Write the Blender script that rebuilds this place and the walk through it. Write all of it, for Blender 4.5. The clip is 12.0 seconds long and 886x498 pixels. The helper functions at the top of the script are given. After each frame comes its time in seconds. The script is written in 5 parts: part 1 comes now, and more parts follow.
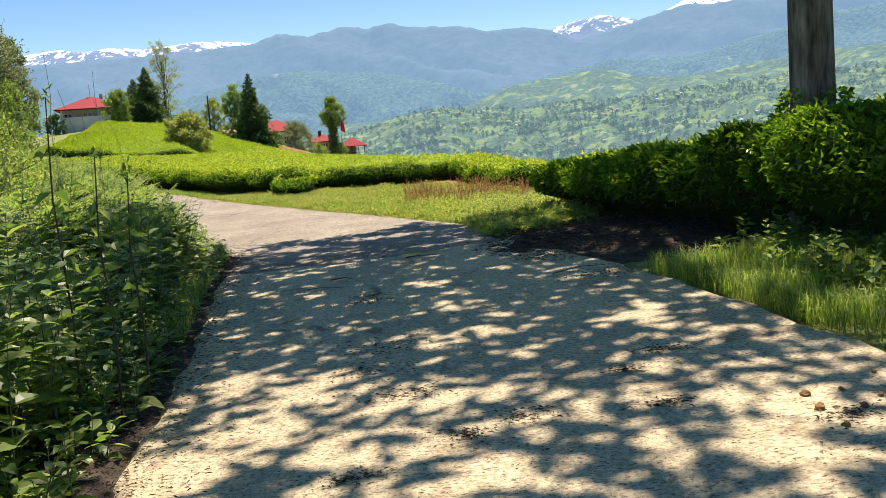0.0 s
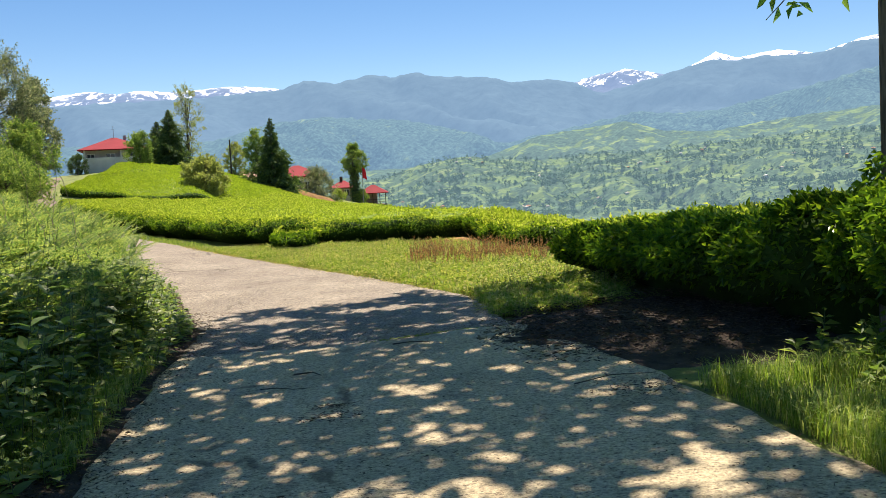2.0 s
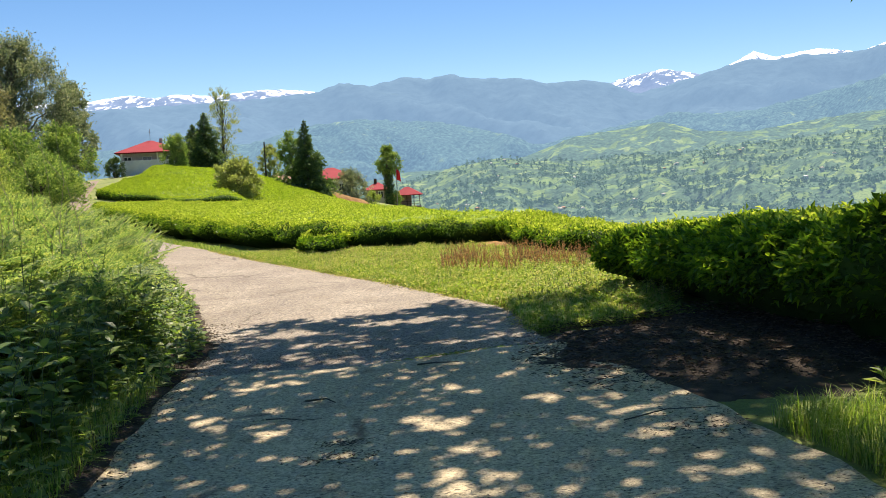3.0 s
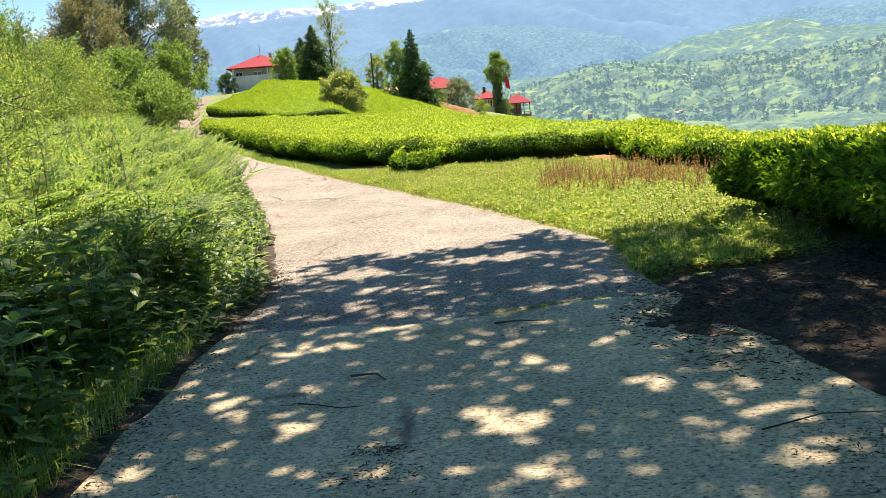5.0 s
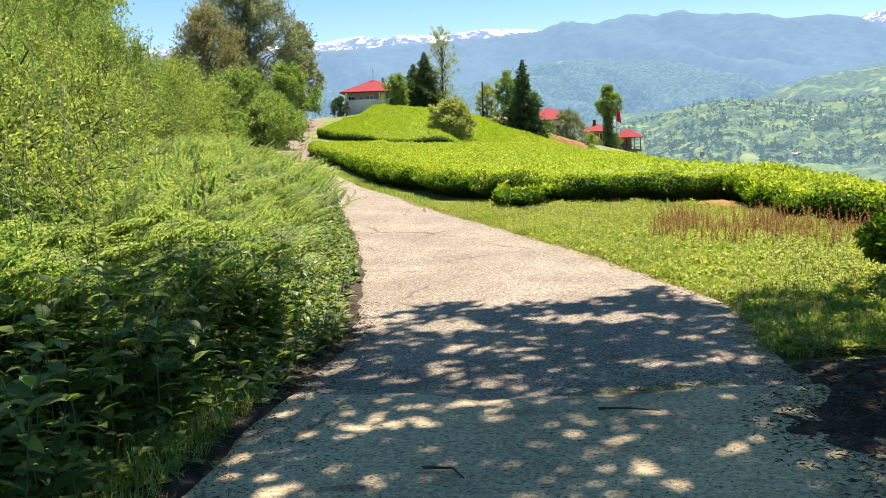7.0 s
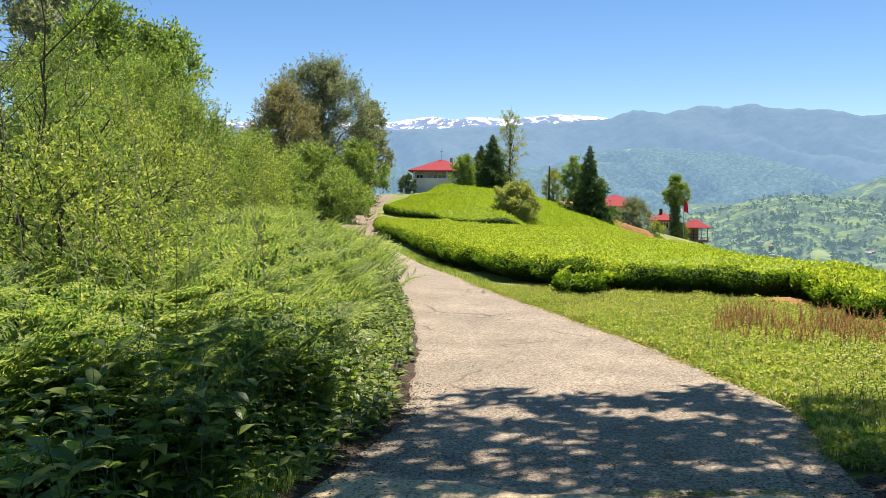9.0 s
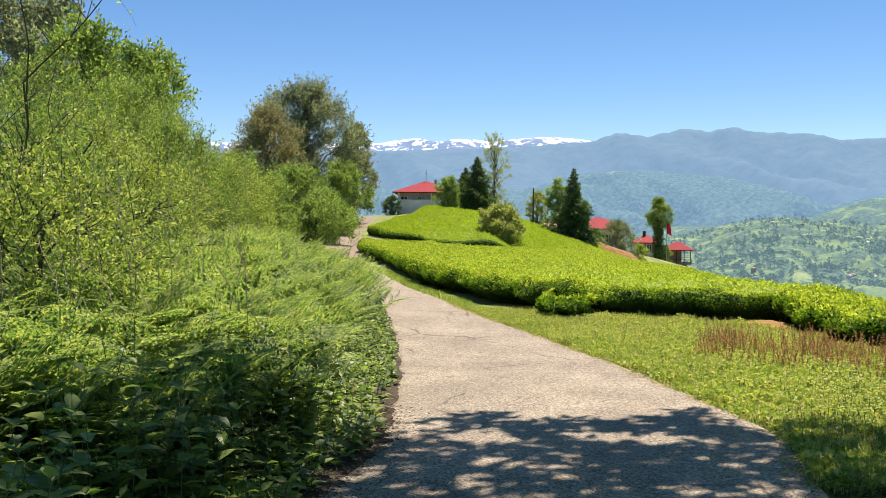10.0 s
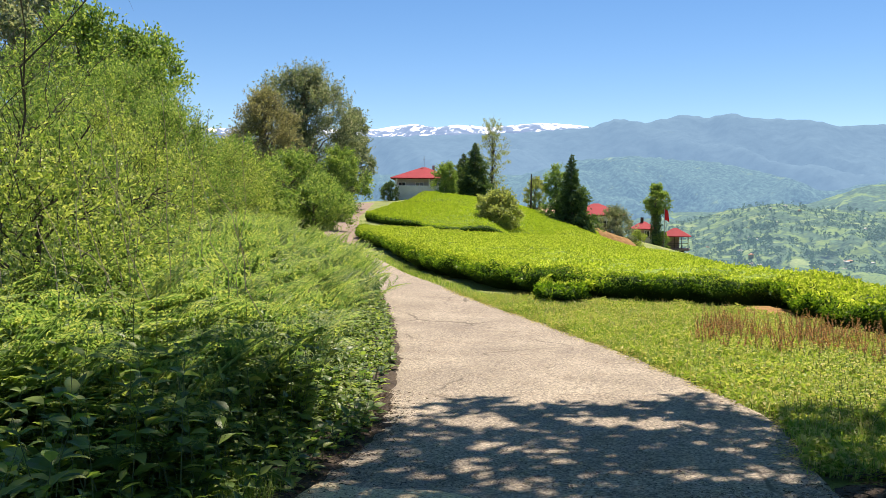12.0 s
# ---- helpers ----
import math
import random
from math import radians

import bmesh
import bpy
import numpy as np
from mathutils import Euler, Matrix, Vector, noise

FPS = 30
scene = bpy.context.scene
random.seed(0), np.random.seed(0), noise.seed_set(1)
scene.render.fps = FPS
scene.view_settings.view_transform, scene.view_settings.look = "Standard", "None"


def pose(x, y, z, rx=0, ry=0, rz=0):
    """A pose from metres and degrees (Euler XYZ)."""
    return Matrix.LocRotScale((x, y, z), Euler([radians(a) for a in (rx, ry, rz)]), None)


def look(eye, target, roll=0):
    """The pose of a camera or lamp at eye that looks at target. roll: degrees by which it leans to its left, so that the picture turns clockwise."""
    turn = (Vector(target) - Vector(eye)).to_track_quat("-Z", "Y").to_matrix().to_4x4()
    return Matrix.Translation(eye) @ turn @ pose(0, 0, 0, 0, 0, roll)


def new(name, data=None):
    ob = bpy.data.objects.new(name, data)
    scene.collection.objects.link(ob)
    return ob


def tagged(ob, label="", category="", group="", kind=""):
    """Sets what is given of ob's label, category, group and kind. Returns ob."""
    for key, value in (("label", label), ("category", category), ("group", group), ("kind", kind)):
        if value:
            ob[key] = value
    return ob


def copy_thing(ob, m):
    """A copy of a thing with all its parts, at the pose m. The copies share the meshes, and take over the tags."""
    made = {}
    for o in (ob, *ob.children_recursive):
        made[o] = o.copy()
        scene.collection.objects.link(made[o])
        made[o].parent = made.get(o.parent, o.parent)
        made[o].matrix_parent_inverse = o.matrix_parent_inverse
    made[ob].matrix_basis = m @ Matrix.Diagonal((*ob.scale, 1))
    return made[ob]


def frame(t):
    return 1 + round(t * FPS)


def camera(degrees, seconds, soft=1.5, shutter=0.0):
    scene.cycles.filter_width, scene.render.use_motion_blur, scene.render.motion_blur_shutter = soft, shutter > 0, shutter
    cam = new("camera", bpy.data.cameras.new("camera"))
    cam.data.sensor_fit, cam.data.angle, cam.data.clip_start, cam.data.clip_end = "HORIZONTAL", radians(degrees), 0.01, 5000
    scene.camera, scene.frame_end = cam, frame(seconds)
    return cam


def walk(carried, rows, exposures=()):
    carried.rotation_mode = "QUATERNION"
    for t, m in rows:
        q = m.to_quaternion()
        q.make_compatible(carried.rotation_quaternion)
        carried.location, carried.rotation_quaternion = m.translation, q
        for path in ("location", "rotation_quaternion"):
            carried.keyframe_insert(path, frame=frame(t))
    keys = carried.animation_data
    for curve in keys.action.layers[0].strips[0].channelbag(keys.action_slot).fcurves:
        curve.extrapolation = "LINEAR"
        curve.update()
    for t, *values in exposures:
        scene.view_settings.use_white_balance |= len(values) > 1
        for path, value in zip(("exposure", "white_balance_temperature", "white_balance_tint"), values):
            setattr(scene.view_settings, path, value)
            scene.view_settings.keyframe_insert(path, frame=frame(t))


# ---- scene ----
cam = camera(52.1, 12.0, soft=0.7)
METRES, EYE, TILT, LEAN, TURN = 5.0, 1.5, 0.0, -2.5, 0.0
ROWS = [
    (0.0, 0.0, 0.0, 0.0, -0.94, -7.95, 6.72),
    (0.5, 0.0256, 0.0955, 0.0015, -0.34, -7.62, 6.33),
    (1.0, 0.0258, 0.1837, 0.0011, -0.02, -7.01, 6.2),
    (1.5, 0.0259, 0.2654, 0.0087, 0.3, -5.99, 5.81),
    (2.0, 0.047, 0.3576, 0.0121, 0.53, -4.78, 5.36),
    (2.5, 0.0469, 0.4399, 0.0102, 1.3, -4.08, 5.24),
    (4.5, 0.0814, 0.721, 0.0208, 8.26, -8.38, 7.08),
    (5.0, 0.0784, 0.7897, 0.0163, 9.69, -9.43, 7.13),
    (5.5, 0.0657, 0.8555, 0.0219, 10.78, -9.69, 6.83),
    (6.0, 0.0518, 0.9188, 0.0218, 12.04, -9.28, 6.08),
    (6.5, 0.0441, 0.9448, 0.0274, 13.83, -8.3, 5.44),
    (7.0, 0.0511, 0.9555, 0.0289, 16.51, -6.95, 4.76),
    (7.5, 0.059, 0.9602, 0.0288, 19.5, -5.47, 4.07),
    (9.5, 0.058, 0.9647, 0.0356, 20.41, -0.85, 1.64),
    (10.0, 0.0583, 0.9658, 0.0364, 19.62, -0.37, 1.82),
    (10.5, 0.0594, 0.9671, 0.0363, 19.2, -0.31, 1.91),
    (11.0, 0.0588, 0.9661, 0.0359, 19.07, -0.56, 1.91),
    (11.5, 0.0582, 0.9643, 0.0369, 19.21, -1.0, 1.85),
    (12.0, 0.058, 0.9639, 0.0358, 19.48, -1.26, 1.75),
]
walk(cam, [(t, pose(0, 0, EYE, TILT, LEAN, TURN) @ pose(METRES * x, METRES * y, METRES * z, 90 + pitch, roll, yaw)) for t, x, y, z, yaw, pitch, roll in ROWS],
     exposures=[(0.0, 0.88, 7000, 16), (1.5, 0.80, 7000, 16), (2.5, 0.84, 7000, 16), (4.5, 1.18, 7000, 16), (5.5, 1.32, 7000, 16), (6.5, 1.20, 7000, 16), (7.5, 1.12, 7000, 16), (9.5, 0.90, 7000, 16), (12.0, 0.90, 7000, 16)])

# ---- light ----
SUN_AZ, SUN_EL = 8.0, 65.0
world = bpy.data.worlds.new("sky_world")
scene.world = world
world.use_nodes = True
wn = world.node_tree
sky = wn.nodes.new("ShaderNodeTexSky")
sky.sky_type = "NISHITA"
sky.sun_disc = False
sky.sun_elevation = radians(SUN_EL)
sky.sun_rotation = radians(SUN_AZ)
sky.altitude = 2200
sky.air_density, sky.dust_density, sky.ozone_density = 1.0, 0.0, 1.6
deep = wn.nodes.new("ShaderNodeHueSaturation")
deep.inputs["Saturation"].default_value = 1.26
wn.links.new(sky.outputs[0], deep.inputs["Color"])
wn.links.new(deep.outputs[0], wn.nodes["Background"].inputs[0])
wn.nodes["Background"].inputs[1].default_value = 0.080
sun_data = bpy.data.lights.new("sun", "SUN")
sun_data.energy, sun_data.angle, sun_data.color = 4.8, radians(0.55), (1.0, 0.93, 0.80)
sun = new("sun", sun_data)
sun_from = Vector((math.sin(radians(SUN_AZ)) * math.cos(radians(SUN_EL)), math.cos(radians(SUN_AZ)) * math.cos(radians(SUN_EL)), math.sin(radians(SUN_EL))))
sun.matrix_world = look(sun_from * 60, (0, 0, 0))

rng = np.random.default_rng(7)


# ---- materials ----
def material(name):
    m = bpy.data.materials.new(name)
    m.use_nodes = True
    nt = m.node_tree
    return m, nt, nt.nodes["Principled BSDF"]


def node(nt, kind, **sets):
    n = nt.nodes.new(kind)
    for k, v in sets.items():
        n.inputs[k.replace("_", " ")].default_value = v
    return n


def coords(nt, scale=1.0):
    tc = nt.nodes.new("ShaderNodeTexCoord")
    mp = nt.nodes.new("ShaderNodeMapping")
    mp.inputs["Scale"].default_value = (scale, scale, scale) if not isinstance(scale, tuple) else scale
    nt.links.new(tc.outputs["Object"], mp.inputs[0])
    return mp.outputs[0]


def noise_tex(nt, vec, scale, detail=4.0, rough=0.55):
    n = node(nt, "ShaderNodeTexNoise", Scale=scale, Detail=detail, Roughness=rough)
    nt.links.new(vec, n.inputs["Vector"])
    return n.outputs["Fac"]


def node_color_noise(nt, v, scale):
    n = node(nt, "ShaderNodeTexNoise", Scale=scale, Detail=3.0)
    nt.links.new(v, n.inputs["Vector"])
    return n.outputs["Color"]


def ramp(nt, fac, stops):
    r = nt.nodes.new("ShaderNodeValToRGB")
    els = r.color_ramp.elements
    while len(els) < len(stops):
        els.new(0.5)
    for e, (p, c) in zip(els, stops):
        e.position, e.color = p, (*c, 1.0)
    nt.links.new(fac, r.inputs[0])
    return r.outputs[0]


def mix(nt, fac, a, b, mode="MIX"):
    n = nt.nodes.new("ShaderNodeMixRGB")
    n.blend_type = mode
    for s, v in ((0, fac), (1, a), (2, b)):
        if isinstance(v, (int, float)):
            n.inputs[s].default_value = v
        elif isinstance(v, tuple):
            n.inputs[s].default_value = (*v, 1.0)
        else:
            nt.links.new(v, n.inputs[s])
    return n.outputs[0]


def bump(nt, bsdf, height, strength=0.4, dist=0.01):
    b = node(nt, "ShaderNodeBump", Strength=strength, Distance=dist)
    nt.links.new(height, b.inputs["Height"])
    nt.links.new(b.outputs[0], bsdf.inputs["Normal"])


def leaf_material(name, dark, mid, light, rough=0.45, trans=0.35, patch=0.35):
    """Foliage: every leaf has its own tone, with larger patches of tone across the plants."""
    m, nt, b = material(name)
    geo = nt.nodes.new("ShaderNodeNewGeometry")
    base = ramp(nt, geo.outputs["Random Per Island"], [(0.0, dark), (0.5, mid), (1.0, light)])
    big = noise_tex(nt, coords(nt), 0.9, 3)
    tone = ramp(nt, big, [(0.3, (0.62, 0.66, 0.6)), (0.7, (1.15, 1.12, 1.0))])
    col = mix(nt, patch, base, mix(nt, 1.0, base, tone, "MULTIPLY"))
    nt.links.new(col, b.inputs["Base Color"])
    b.inputs["Roughness"].default_value = rough
    b.inputs["Specular IOR Level"].default_value = 0.32
    tr = nt.nodes.new("ShaderNodeBsdfTranslucent")
    nt.links.new(mix(nt, 1.0, col, (1.40, 1.42, 0.72), "MULTIPLY"), tr.inputs[0])
    ms = nt.nodes.new("ShaderNodeMixShader")
    ms.inputs[0].default_value = trans
    nt.links.new(b.outputs[0], ms.inputs[1])
    nt.links.new(tr.outputs[0], ms.inputs[2])
    nt.links.new(ms.outputs[0], nt.nodes["Material Output"].inputs[0])
    return m


def surface_material(name, stops, scale=3.0, fine=40.0, rough=0.9, bump_d=0.01, fine_amt=0.35, detail=6, stretch=1.0):
    m, nt, b = material(name)
    v = coords(nt, stretch)
    big = noise_tex(nt, v, scale, detail)
    small = noise_tex(nt, v, fine, 5, 0.7)
    col = ramp(nt, big, stops)
    grain = ramp(nt, small, [(0.3, (0.55, 0.55, 0.55)), (0.7, (1.25, 1.25, 1.25))])
    nt.links.new(mix(nt, fine_amt, col, mix(nt, 1.0, col, grain, "MULTIPLY")), b.inputs["Base Color"])
    b.inputs["Roughness"].default_value = rough
    b.inputs["Specular IOR Level"].default_value = 0.2 if rough > 0.6 else 0.5
    bump(nt, b, small, 0.6, bump_d)
    return m


M_TEA = leaf_material("tea_leaf", (0.136, 0.217, 0.022), (0.31, 0.40, 0.045), (0.54, 0.58, 0.14), 0.45, 0.55)
M_TEA_SHADE = leaf_material("tea_leaf_mature_shade", (0.04, 0.10, 0.014), (0.10, 0.20, 0.022), (0.24, 0.36, 0.03), 0.28, 0.5)
M_TEA_HILL = leaf_material("tea_leaf_hill", (0.186, 0.270, 0.023), (0.278, 0.384, 0.038), (0.405, 0.479, 0.070), 0.4, 0.5)
# dark green that stands in for the shade inside and below the bushes
M_TEA_BODY = surface_material("tea_body_shade", [(0.3, (0.02, 0.045, 0.008)), (0.7, (0.05, 0.10, 0.015))], 4, 30, 0.9, 0.03)
M_TEA_FAR = surface_material("tea_canopy_far", [(0.3, (0.12, 0.20, 0.014)), (0.7, (0.22, 0.32, 0.025))], 0.7, 6, 0.7, 0.12, 0.6)
M_FERN = leaf_material("bracken_leaf", (0.091, 0.169, 0.072), (0.204, 0.304, 0.108), (0.386, 0.422, 0.180), 0.5, 0.55)
M_WEED = leaf_material("weed_leaf", (0.068, 0.130, 0.043), (0.159, 0.250, 0.061), (0.318, 0.380, 0.122), 0.42, 0.52)
M_GRASS = leaf_material("grass_blade", (0.106, 0.196, 0.036), (0.232, 0.352, 0.063), (0.444, 0.470, 0.198), 0.5, 0.5)
M_VERGE = leaf_material("verge_weed_leaf", (0.169, 0.273, 0.045), (0.338, 0.424, 0.090), (0.585, 0.525, 0.270), 0.5, 0.45)
M_STRAW = leaf_material("dry_grass", (0.24, 0.22, 0.09), (0.42, 0.38, 0.17), (0.58, 0.54, 0.28), 0.6, 0.4)
M_RUST = leaf_material("dock_seed", (0.26, 0.11, 0.06), (0.40, 0.20, 0.11), (0.52, 0.33, 0.18), 0.7, 0.4)
M_STEM = surface_material("green_stem", [(0.3, (0.05, 0.09, 0.02)), (0.7, (0.11, 0.14, 0.04))], 8, 60, 0.6, 0.002)
M_BROADLEAF = leaf_material("broad_leaf", (0.085, 0.165, 0.05), (0.20, 0.31, 0.085), (0.40, 0.47, 0.17), 0.45, 0.42)
M_GREYLEAF = leaf_material("grey_leaf", (0.10, 0.145, 0.105), (0.20, 0.245, 0.185), (0.38, 0.385, 0.32), 0.55, 0.42)
M_BROWNLEAF = leaf_material("young_brown_leaf", (0.13, 0.14, 0.10), (0.235, 0.225, 0.15), (0.37, 0.34, 0.23), 0.55, 0.42)
M_YELLOWLEAF = leaf_material("yellow_green_leaf", (0.11, 0.18, 0.045), (0.28, 0.37, 0.09), (0.53, 0.56, 0.21), 0.5, 0.42)
M_POPLAR = leaf_material("poplar_leaf", (0.196, 0.241, 0.096), (0.310, 0.356, 0.144), (0.437, 0.460, 0.192), 0.5, 0.45)
M_NEEDLE = leaf_material("fir_needle", (0.038, 0.074, 0.036), (0.085, 0.150, 0.064), (0.186, 0.269, 0.090), 0.5, 0.3)
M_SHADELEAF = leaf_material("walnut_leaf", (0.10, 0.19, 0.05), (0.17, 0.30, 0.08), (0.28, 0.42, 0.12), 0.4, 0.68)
M_BARK = surface_material("bark", [(0.3, (0.07, 0.055, 0.04)), (0.5, (0.15, 0.125, 0.10)), (0.72, (0.26, 0.23, 0.19))], 5, 30, 0.95, 0.02)
M_TRUNK = surface_material("streaked_bark", [(0.32, (0.06, 0.045, 0.032)), (0.5, (0.17, 0.14, 0.105)), (0.68, (0.30, 0.26, 0.21))], 2.2, 9, 0.95, 0.03, 0.6, 8, (5, 5, 0.9))
M_TWIG = surface_material("twig", [(0.3, (0.04, 0.032, 0.025)), (0.7, (0.11, 0.09, 0.07))], 8, 60, 0.9, 0.004)
M_STRAW_STEM = surface_material("dead_stem", [(0.3, (0.26, 0.21, 0.14)), (0.7, (0.42, 0.36, 0.26))], 8, 60, 0.9, 0.002)
M_SOIL = surface_material("dark_soil", [(0.3, (0.03, 0.024, 0.02)), (0.7, (0.10, 0.078, 0.06))], 6, 70, 0.95, 0.02)
M_CLAY = surface_material("red_clay", [(0.3, (0.198, 0.103, 0.037)), (0.7, (0.360, 0.214, 0.088))], 2, 25, 0.95, 0.03)
M_LITTER = leaf_material("dry_litter", (0.03, 0.022, 0.016), (0.08, 0.055, 0.04), (0.2, 0.14, 0.10), 0.8, 0.05)
M_WHITE = surface_material("white_render", [(0.3, (0.68, 0.67, 0.64)), (0.7, (0.82, 0.81, 0.78))], 1.0, 15, 0.85, 0.005, 0.1)
M_GREYWALL = surface_material("grey_render", [(0.3, (0.36, 0.33, 0.31)), (0.7, (0.52, 0.48, 0.45))], 1.0, 15, 0.85, 0.005, 0.15)
M_BRICKWALL = surface_material("brown_wall", [(0.3, (0.25, 0.17, 0.14)), (0.7, (0.36, 0.26, 0.22))], 1.0, 15, 0.85, 0.01, 0.2)
M_ROOF = surface_material("red_roof_sheet", [(0.3, (0.240, 0.010, 0.020)), (0.7, (0.296, 0.016, 0.029))], 0.8, 10, 0.75, 0.01, 0.15)
M_TILE = surface_material("clay_roof_tile", [(0.3, (0.40, 0.22, 0.16)), (0.7, (0.55, 0.34, 0.26))], 0.8, 8, 0.8, 0.02, 0.2)
M_METAL = surface_material("weathered_metal", [(0.3, (0.22, 0.22, 0.22)), (0.7, (0.4, 0.4, 0.4))], 4, 30, 0.5, 0.001)
M_FLAG = surface_material("red_cloth", [(0.3, (0.62, 0.02, 0.03)), (0.7, (0.72, 0.03, 0.04))], 2, 40, 0.8, 0.002, 0.1)
M_GLASS = surface_material("dark_window_pane", [(0.3, (0.02, 0.025, 0.03)), (0.7, (0.05, 0.06, 0.07))], 1, 5, 0.08, 0.0001, 0.1)


def ground_material():
    """Soil with grass and moss in patches; the far valley floor is green."""
    m, nt, b = material("ground_soil_grass")
    v = coords(nt)
    patch = noise_tex(nt, v, 0.5, 6)
    fine = noise_tex(nt, v, 35, 6, 0.7)
    col = ramp(nt, patch, [(0.3, (0.10, 0.14, 0.03)), (0.55, (0.20, 0.24, 0.06)), (0.75, (0.30, 0.26, 0.12))])
    grain = ramp(nt, fine, [(0.3, (0.5, 0.5, 0.5)), (0.7, (1.3, 1.3, 1.3))])
    nt.links.new(mix(nt, 0.6, col, mix(nt, 1.0, col, grain, "MULTIPLY")), b.inputs["Base Color"])
    b.inputs["Roughness"].default_value = 0.95
    bump(nt, b, fine, 0.8, 0.02)
    return m


def road_material(name, stops, stain, groove=0.0, aggregate=0.25):
    m, nt, b = material(name)
    v = coords(nt)
    big = noise_tex(nt, v, 0.9, 5)
    mid = noise_tex(nt, v, 3.2, 7, 0.7)
    fine = noise_tex(nt, v, 38, 5, 0.8)
    grit = node(nt, "ShaderNodeTexVoronoi", Scale=90.0)
    nt.links.new(v, grit.inputs["Vector"])
    col = ramp(nt, big, stops)
    col = mix(nt, ramp(nt, mid, [(0.54, (0, 0, 0)), (0.66, (0.75, 0.75, 0.75))]), col, stain)
    grain = ramp(nt, fine, [(0.36, (0.3, 0.3, 0.3)), (0.5, (1, 1, 1)), (0.64, (1.4, 1.4, 1.4))])
    col = mix(nt, 0.75, col, mix(nt, 1.0, col, grain, "MULTIPLY"))
    stones = node(nt, "ShaderNodeTexVoronoi", Scale=58.0)
    nt.links.new(v, stones.inputs["Vector"])
    pebble = ramp(nt, stones.outputs["Color"], [(0.1, (0.45, 0.45, 0.47)), (0.5, (1, 1, 1)), (0.9, (1.5, 1.48, 1.45))])
    col = mix(nt, aggregate, col, mix(nt, 1.0, col, pebble, "MULTIPLY"))
    pits = noise_tex(nt, coords(nt, (1.0, 1.9, 1.0)), 34, 4, 0.6)
    specks = ramp(nt, pits, [(0.57, (0, 0, 0)), (0.63, (0.9, 0.9, 0.9))])
    col = mix(nt, specks, col, tuple(c * 0.35 for c in stain))
    crack = node(nt, "ShaderNodeTexVoronoi", Scale=0.55)
    crack.feature = "DISTANCE_TO_EDGE"
    nt.links.new(mix(nt, 0.10, v, node_color_noise(nt, v, 2.5), "LINEAR_LIGHT"), crack.inputs["Vector"])
    line = ramp(nt, crack.outputs["Distance"], [(0.004, (0.75, 0.75, 0.75)), (0.012, (0, 0, 0))])
    some = ramp(nt, noise_tex(nt, v, 0.6, 2), [(0.52, (0, 0, 0)), (0.6, (1, 1, 1))])
    col = mix(nt, mix(nt, 1.0, line, some, "MULTIPLY"), col, tuple(c * 0.3 for c in stain))
    nt.links.new(col, b.inputs["Base Color"])
    b.inputs["Roughness"].default_value = 0.9
    wave = node(nt, "ShaderNodeTexWave", Scale=4.2, Distortion=3.0, Detail=3.0)
    wave.inputs["Detail Scale"].default_value = 2.0
    nt.links.new(v, wave.inputs["Vector"])
    h = mix(nt, groove, fine, wave.outputs["Fac"])
    h = mix(nt, 0.35, h, grit.outputs["Distance"])
    h = mix(nt, 0.3, h, mid)
    h = mix(nt, 0.4, h, mix(nt, 1.0, (1, 1, 1), pits, "SUBTRACT"))
    bump(nt, b, h, 1.0, 0.022)
    return m


M_GROUND = ground_material()
M_LANE = surface_material("brown_lane", [(0.3, (0.20, 0.15, 0.115)), (0.7, (0.30, 0.235, 0.19))], 1.2, 18, 0.95, 0.02)
M_ROAD = road_material("pale_concrete", [(0.25, (0.374, 0.316, 0.207)), (0.5, (0.497, 0.414, 0.267)), (0.75, (0.619, 0.502, 0.322))], (0.274, 0.200, 0.122), 0.45)
M_ROAD_OLD = road_material("worn_grey_concrete", [(0.25, (0.205, 0.173, 0.137)), (0.5, (0.285, 0.244, 0.190)), (0.75, (0.36, 0.312, 0.245))], (0.22, 0.175, 0.13), 0.1, 0.85)


